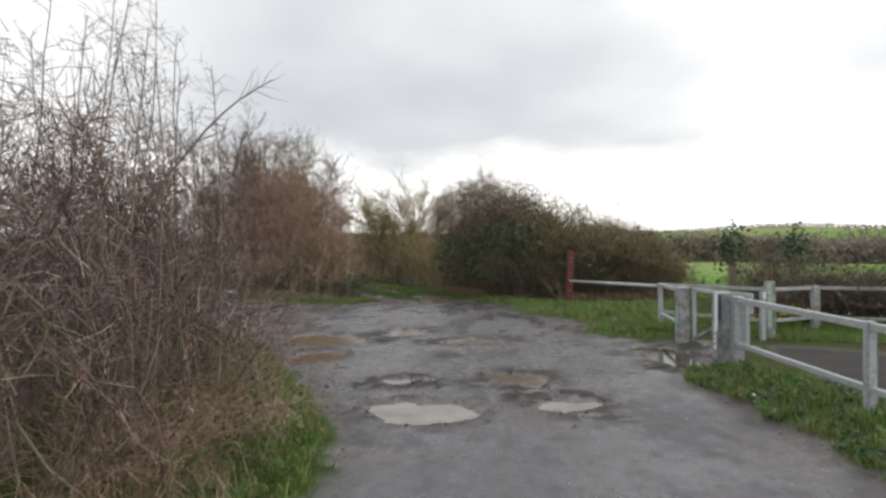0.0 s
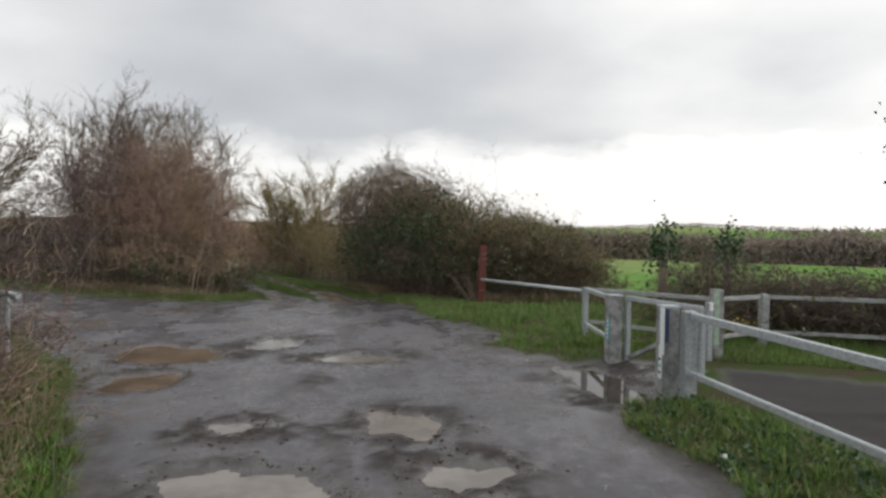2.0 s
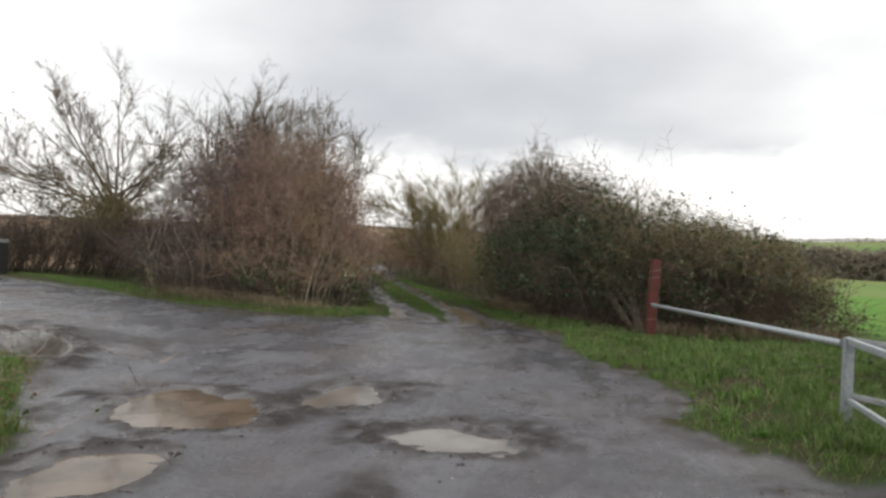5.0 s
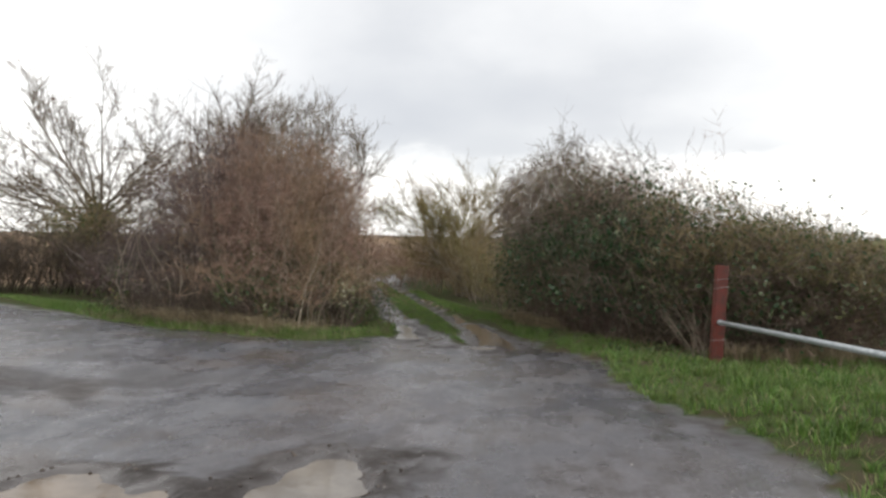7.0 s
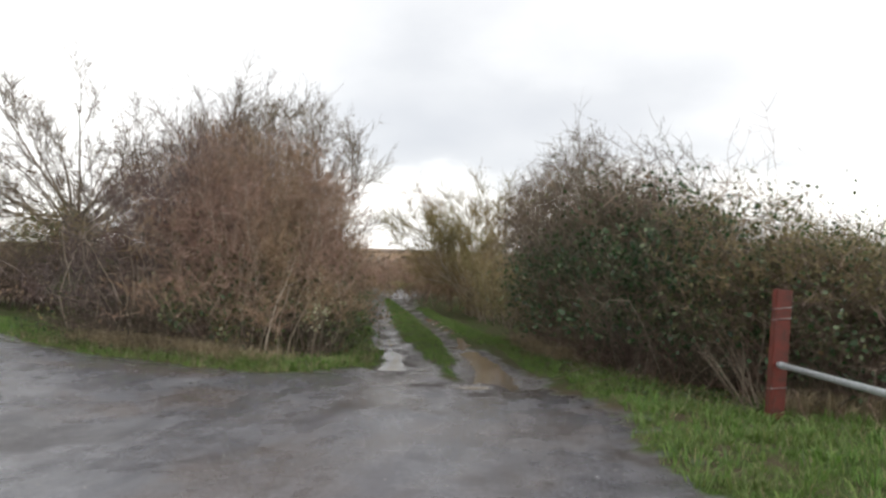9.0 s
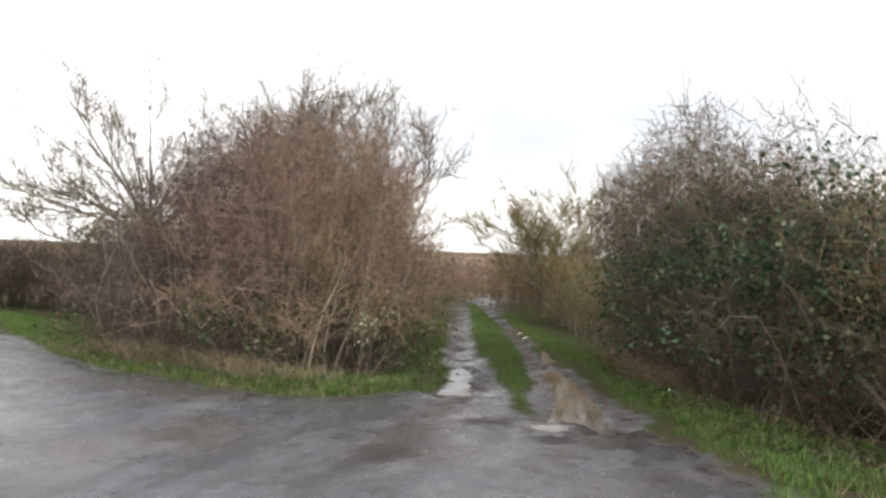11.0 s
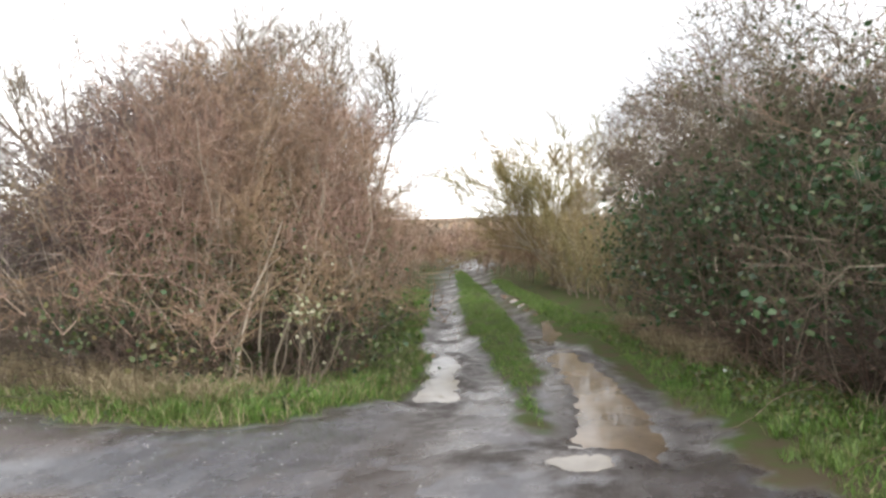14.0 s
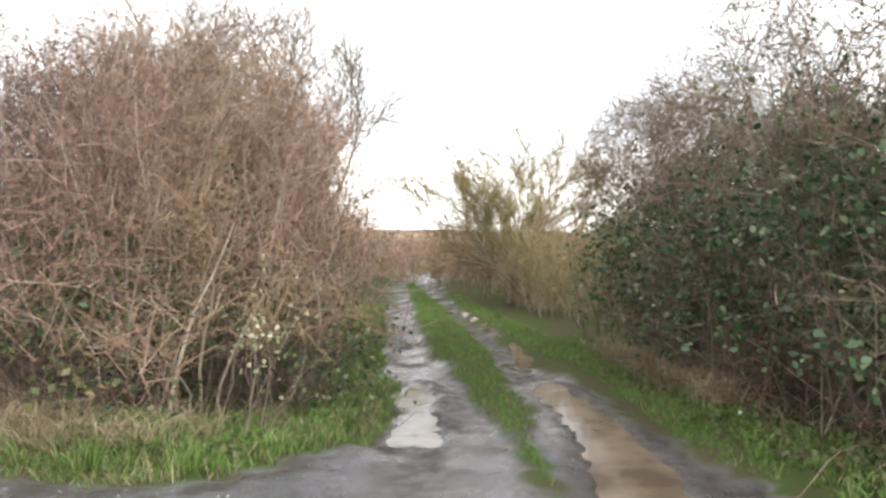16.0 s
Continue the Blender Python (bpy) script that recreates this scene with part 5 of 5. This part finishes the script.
blades("dead_grass", "bleached dead grass on the lane verge", [(-1.3, 3.4), (-1.35, 6), (-2.2, 8.8), (-3.4, 10.8), (-5, 12.2), (-5.6, 11), (-3, 8), (-2.4, 3.4)], 4200, (0.12, 0.42), M_STRAW, 0.004, 0.7, patch=0.02, seed=7)
blades("dead_grass", "pale dead grass below the thorn bush", [(3.9, 18.7), (2.6, 19.8), (1.6, 22.4), (0.3, 26.5), (-0.4, 29.5), (0.1, 30), (1.4, 25), (2.6, 21), (3.6, 19.6), (5.6, 19.4), (5.5, 18.9)], 1500, (0.10, 0.34), M_STRAW, 0.004, 0.9, patch=0.05, seed=8)
blades("field_grass", "short green crop on the near field edge", [(7, 13.5), (8.5, 18), (8.6, 26), (26, 34), (24, 16), (14, 13)], 9000, (0.05, 0.12), M_GRASS, 0.007, seed=9)

blades("dead_grass", "dry stalks among the verge grass", [(-9, 21.2), (-6.5, 20.1), (-4.5, 20.0), (-2.9, 20.3), (-2.2, 22), (-3, 26), (-3.4, 24), (-3.6, 21.6), (-7, 21.5)], 2500, (0.05, 0.2), M_STRAW, 0.004, 0.8, seed=11)
blades("dead_grass", "dry stalks on the verge by the gate", [(2.7, 4), (2.7, 9), (3.6, 9), (4.0, 5)], 1600, (0.04, 0.14), M_STRAW, 0.004, 0.8, seed=12)
blades("dead_grass", "dry stalks in the barred entrance", [(1.5, 19), (2.6, 12), (4.6, 11), (7, 14), (5.5, 19), (1.5, 22)], 2500, (0.04, 0.16), M_STRAW, 0.004, 0.8, seed=13)

blades("verge_grass", "green grass beside the far ruts", [(-0.2, 26), (-2.0, 31), (-5.6, 42), (-4.9, 42), (-1.2, 31), (0.9, 26)], 5500, (0.05, 0.16), M_GRASS, 0.008, seed=14)
blades("verge_grass", "green grass along the thicket side of the track", [(-2.5, 23.5), (-3.2, 26), (-6.1, 35.7), (-7.2, 35.7), (-4.2, 26)], 9000, (0.05, 0.16), M_GRASS, 0.008, seed=15)
blades("verge_grass", "rank grass along the back fence", [(4.3, 10.6), (5.0, 10.0), (6.0, 9.6), (9, 7.6), (10, 8.4), (7, 11.2), (5, 11.6)], 12000, (0.06, 0.18), M_GRASS, 0.006, seed=16)

def tufts(name, label, poly, clumps, tall, material, seed, wide=0.005):
    """Uneven tussocks: blades that spring from shared roots and fall outwards."""
    reseed(*poly[0], clumps, seed)
    c = scatter(poly, clumps)
    z, road, *_ = land(c[:, 0], c[:, 1], True)
    c = c[road < 0.3]
    size = rng.uniform(0.5, 1.0, len(c))
    n = 26
    off = rng.normal(0, 0.045, (len(c), n, 2)) * size[:, None, None]
    b = np.concatenate([c[:, None] + off, np.repeat(land(c[:, 0], c[:, 1])[:, None, None] - 0.015, n, 1)], 2).reshape(-1, 3)
    h = (rng.uniform(*tall, (len(c), n)) * size[:, None]).reshape(-1, 1)
    fall = np.concatenate([off * 9 + rng.normal(0, 0.3, off.shape), np.zeros((len(c), n, 1))], 2).reshape(-1, 3)
    th = rng.uniform(0, 2 * np.pi, len(b))
    side = np.column_stack([np.cos(th), np.sin(th), np.zeros(len(b))]) * wide * rng.uniform(0.6, 1.4, (len(b), 1))
    up = np.array([0, 0, 1.0])
    m = b + (up * 0.68 + fall * 0.35) * h
    tip = b + (up * 0.85 + fall * 1.0) * h
    v = np.stack([b - side, b + side, m + side * 0.8, m - side * 0.8, tip], 1).reshape(-1, 3)
    o = np.arange(len(b))[:, None] * 5
    f = np.concatenate([o + np.array([0, 1, 2]), o + np.array([0, 2, 3]), o + np.array([3, 2, 4])])
    return tagged(new(name, mesh_np(name, v, f, material)), label, "grass", kind="stuff")


tufts("grass_tussocks", "lush green tussocks in the barred entrance", [(0.9, 22), (1.7, 19), (2.1, 15.5), (2.8, 12), (3.6, 11), (4.6, 11), (6, 12), (7.5, 14), (7.5, 18.8), (3.4, 19.2), (1.5, 23), (0.4, 26)], 1000, (0.07, 0.22), M_GRASS, 21)
tufts("grass_tussocks", "green tussocks fringing the corner thicket", [(-10, 22.2), (-6.5, 20.4), (-4.5, 20.3), (-3.0, 20.6), (-2.4, 21.8), (-2.9, 24), (-3.6, 22), (-7, 21.4), (-9.6, 23)], 700, (0.10, 0.26), M_GRASS, 22)
tufts("grass_tussocks", "green tussocks along the verge by the gate", [(2.9, 3.4), (2.85, 8.6), (3.5, 8.6), (3.9, 7), (3.9, 3.4)], 260, (0.08, 0.20), M_GRASS, 23, 0.004)
tufts("grass_tussocks", "green tussocks on the lane verge", [(-0.8, 3.4), (-1.1, 6), (-1.7, 7.8), (-3, 10.9), (-4.6, 12.7), (-5, 11.4), (-2.6, 8.4), (-1.7, 5), (-1.5, 3.4)], 420, (0.10, 0.28), M_GRASS, 24, 0.004)
tufts("dead_tussocks", "bleached dead tussocks at the foot of the thicket", [(-7.4, 20.9), (-5.8, 20.6), (-4.6, 20.7), (-4.4, 21.3), (-7.2, 21.6)], 150, (0.2, 0.5), M_STRAW, 25)
tufts("dead_tussocks", "pale dead grass under the thorn bush by the track", [(0.95, 23.8), (-0.1, 27.5), (0.5, 27.8), (1.4, 24.4)], 170, (0.18, 0.5), M_STRAW, 26)
tufts("dead_tussocks", "bleached dead grass at the hedge foot by the red post", [(3.6, 18.8), (6.8, 18.7), (7, 19.3), (3.6, 19.4)], 160, (0.18, 0.45), M_STRAW, 27)

def weeds_on(label, poly, n, size, material, seed):
    """Broad-leaved weeds: rosettes of a dozen leaves close to the ground."""
    reseed(*poly[0], n, seed)
    c = scatter(poly, n)
    z, road, *_ = land(c[:, 0], c[:, 1], True)
    c, z = c[road < 0.35], z[road < 0.35]
    q = np.repeat(np.column_stack([c, z + 0.03]), 12, 0)
    q = q + rng.normal(0, 1, q.shape) * [size * 0.9, size * 0.9, 0.02]
    return tagged(new("verge_weeds", leaves("verge_weeds", q, size, material, -0.1, 1.4)), label, "weeds", kind="stuff")


weeds_on("dark broad-leaved weeds in the verge by the gate", [(2.85, 3.4), (2.85, 8.7), (3.5, 8.7), (3.95, 7), (3.95, 3.4)], 240, 0.05, M_LEAF, 31)
weeds_on("broad-leaved weeds at the foot of the corner thicket", [(-9.5, 22.2), (-6.5, 20.5), (-4.5, 20.4), (-3.0, 20.7), (-2.5, 22.5), (-3.4, 22), (-7, 21.6)], 260, 0.07, M_LEAF_DULL, 32)
weeds_on("low weeds and dead leaves under the thorn bush", [(1.9, 19.6), (0.6, 23.5), (-0.4, 27), (0.6, 27.6), (1.9, 23), (3.2, 20), (4.6, 19.2), (3.4, 18.6)], 380, 0.06, M_LEAF_DULL, 33)
weeds_on("broad-leaved weeds in the lane verge", [(-0.9, 3.6), (-1.2, 6), (-2.9, 10.8), (-4.4, 12.5), (-4.6, 11), (-1.8, 6), (-1.6, 3.6)], 200, 0.05, M_LEAF_DULL, 34)

# yellow flowers by the fence
wf = scatter([(4.95, 10.45), (5.9, 11.1), (6.0, 11.5), (4.9, 11.1)], 60)
weeds = thing("yellow_weeds", 5.4, 10.9, at(5.4, 10.9), "clump of small yellow-flowered weeds by the fence", "plant")
wst = grow(on_ground(wf), upward(60, 0.2), rng.uniform(0.2, 0.42, 60), np.full(60, 0.003), 4, 0.1, 0.02)
part("stalks", tubes("stalks", [wst], M_GRASS), None, weeds)
part("petals", leaves("petals", wst[0][rng.integers(0, 60, 150), -1] + rng.normal(0, 0.025, (150, 3)), 0.045, M_FLOWER, -0.4, 0.8), None, weeds)

# ---- stones, clods, litter ----
def pebbles(name, label, xy, lo, hi, material):
    n = len(xy)
    base = np.array([[1, 0, 0], [-1, 0, 0], [0, 1, 0], [0, -1, 0], [0, 0, 1], [0, 0, -1]], float)
    tri = np.array([[0, 2, 4], [2, 1, 4], [1, 3, 4], [3, 0, 4], [2, 0, 5], [1, 2, 5], [3, 1, 5], [0, 3, 5]])
    s = rng.uniform(lo, hi, (n, 1, 1)) * rng.uniform(0.6, 1.3, (n, 6, 1)) * np.array([1, 1, 0.6])
    p = on_ground(xy, 0.0)
    v = (base[None] * s + p[:, None]).reshape(-1, 3)
    f = (np.arange(n)[:, None, None] * 6 + tri[None]).reshape(-1, 3)
    return tagged(new(name, mesh_np(name, v, f, material)), label, "stones", kind="stuff")


pebbles("stone_chips", "pale stone chips strewn over the tarmac", scatter([(-7, 17), (-2, 17.5), (0, 18.5), (-2.4, 20.4), (-6.5, 20)], 300), 0.004, 0.012, M_STONE)
pebbles("stone_chips", "pale stone chips pressed into the lane", scatter([(-1, 3.5), (2.7, 3.5), (2.5, 13), (1, 19), (-4, 14), (-2, 9.5)], 500), 0.004, 0.012, M_STONE)
ring = np.concatenate([smooth_ring(r, 4)[rng.integers(0, len(r) * 4, 150)] + rng.normal(0, 0.20, (150, 2)) for k, r in PUDDLES[:10]])
ring = ring[np.min([signed(smooth_ring(r, 4), ring[:, 0], ring[:, 1]) for k, r in PUDDLES], axis=0) > 0.03]
pebbles("mud_clods", "dark clods of broken tarmac and mud round the puddles", ring, 0.006, 0.026, M_CLOD)
for x, y in ((1.2, 23.7), (3.15, 6.9)):
    bm = bmesh.new()
    bmesh.ops.create_icosphere(bm, subdivisions=2, radius=0.035)
    for v in bm.verts:
        v.co = Vector((v.co.x * 1.5, v.co.y, v.co.z * 0.6)) * (1 + 0.5 * noise.noise(v.co * 18))
    bmesh.ops.translate(bm, vec=(x, y, at(x, y) + 0.04), verts=bm.verts)
    me = bpy.data.meshes.new("litter")
    bm.to_mesh(me)
    bm.free()
    me.materials.append(M_WHITE)
    tagged(new("litter", me), "crumpled pale plastic litter lying in the grass", "litter", "litter")


# ---- distance ----
def wood(name, label, path, tall, deep, n, size=0.5):
    reseed(*path[0], *path[1])
    p = np.asarray(path, float)
    seg = np.linalg.norm(np.diff(p, axis=0), axis=1)
    u = rng.uniform(0, seg.sum(), n)
    c = np.concatenate([[0], np.cumsum(seg)])
    i = np.clip(np.searchsorted(c, u) - 1, 0, len(seg) - 1)
    f = ((u - c[i]) / seg[i])[:, None]
    xy = p[i] * (1 - f) + p[i + 1] * f + rng.normal(0, deep, (n, 2))
    z = lie(xy[:, 0], xy[:, 1])
    crown = tall * (0.62 + 0.75 * fbm(u, u * 0 + 3.1, 1 / (tall * 1.1), 120, 3))
    h = crown * rng.uniform(-0.1, 0.9, n)
    start = np.column_stack([xy, z + h])
    sh = grow(start, upward(n, 1.3), np.full(n, 1.0) * size * rng.uniform(0.8, 2.2, n), np.full(n, size * 0.17), 2, 0.15, 0.05)
    ob = new(name, tubes(name, [sh], M_FARWOOD))
    return tagged(ob, label, "woods", kind="stuff")


wood("far_hedgerow", "brown bare hedgerow across the green field", [(20, 120), (45, 112), (75, 104), (110, 84), (150, 55)], 6.6, 2.2, 26000, 0.8)
wood("far_woods", "distant bare woods below the hills", [(-30, 260), (40, 250), (120, 215), (200, 160), (260, 90)], 9.0, 10, 12000, 1.5)
wood("far_hedgerow", "hedge and trees closing the end of the track", [(-50, 95), (-25, 88), (0, 92), (15, 110)], 3.4, 2.0, 5000, 0.8)
wood("far_woods", "thin tree line along the far hill", [(-420, 380), (-150, 520), (100, 560), (350, 470), (520, 300)], 3.2, 6, 7000, 1.6)

# pylon on the skyline
pz = float(lie(np.array([-293.0]), np.array([400.0]))[0])
pylon = thing("pylon", -293, 400, pz, "grey lattice electricity pylon on the skyline", "pylon")
hh = 35.0 - pz
for sx in (-1, 1):
    for sy in (-1, 1):
        part("leg", rod((-293 + 3.4 * sx, 400 + 3.4 * sy, pz - 0.5), (-293 + 0.7 * sx, 400 + 0.7 * sy, pz + hh), 0.16, 5), M_GALV, pylon)
for k in range(6):
    za, zb = pz + hh * k / 6, pz + hh * (k + 1) / 6
    wa, wb = 3.4 - 2.7 * k / 6, 3.4 - 2.7 * (k + 1) / 6
    for sy in (-1, 1):
        part("lattice", rod((-293 - wa, 400 + wa * sy, za), (-293 + wb, 400 + wb * sy, zb), 0.10, 4), M_GALV, pylon)
        part("lattice", rod((-293 + wa, 400 + wa * sy, za), (-293 - wb, 400 + wb * sy, zb), 0.10, 4), M_GALV, pylon)
for k, w in ((0.62, 7.0), (0.78, 6.0), (0.92, 5.0)):
    part("cross_arm", rod((-293 - w, 400, pz + hh * k), (-293 + w, 400, pz + hh * k), 0.16, 5), M_GALV, pylon)
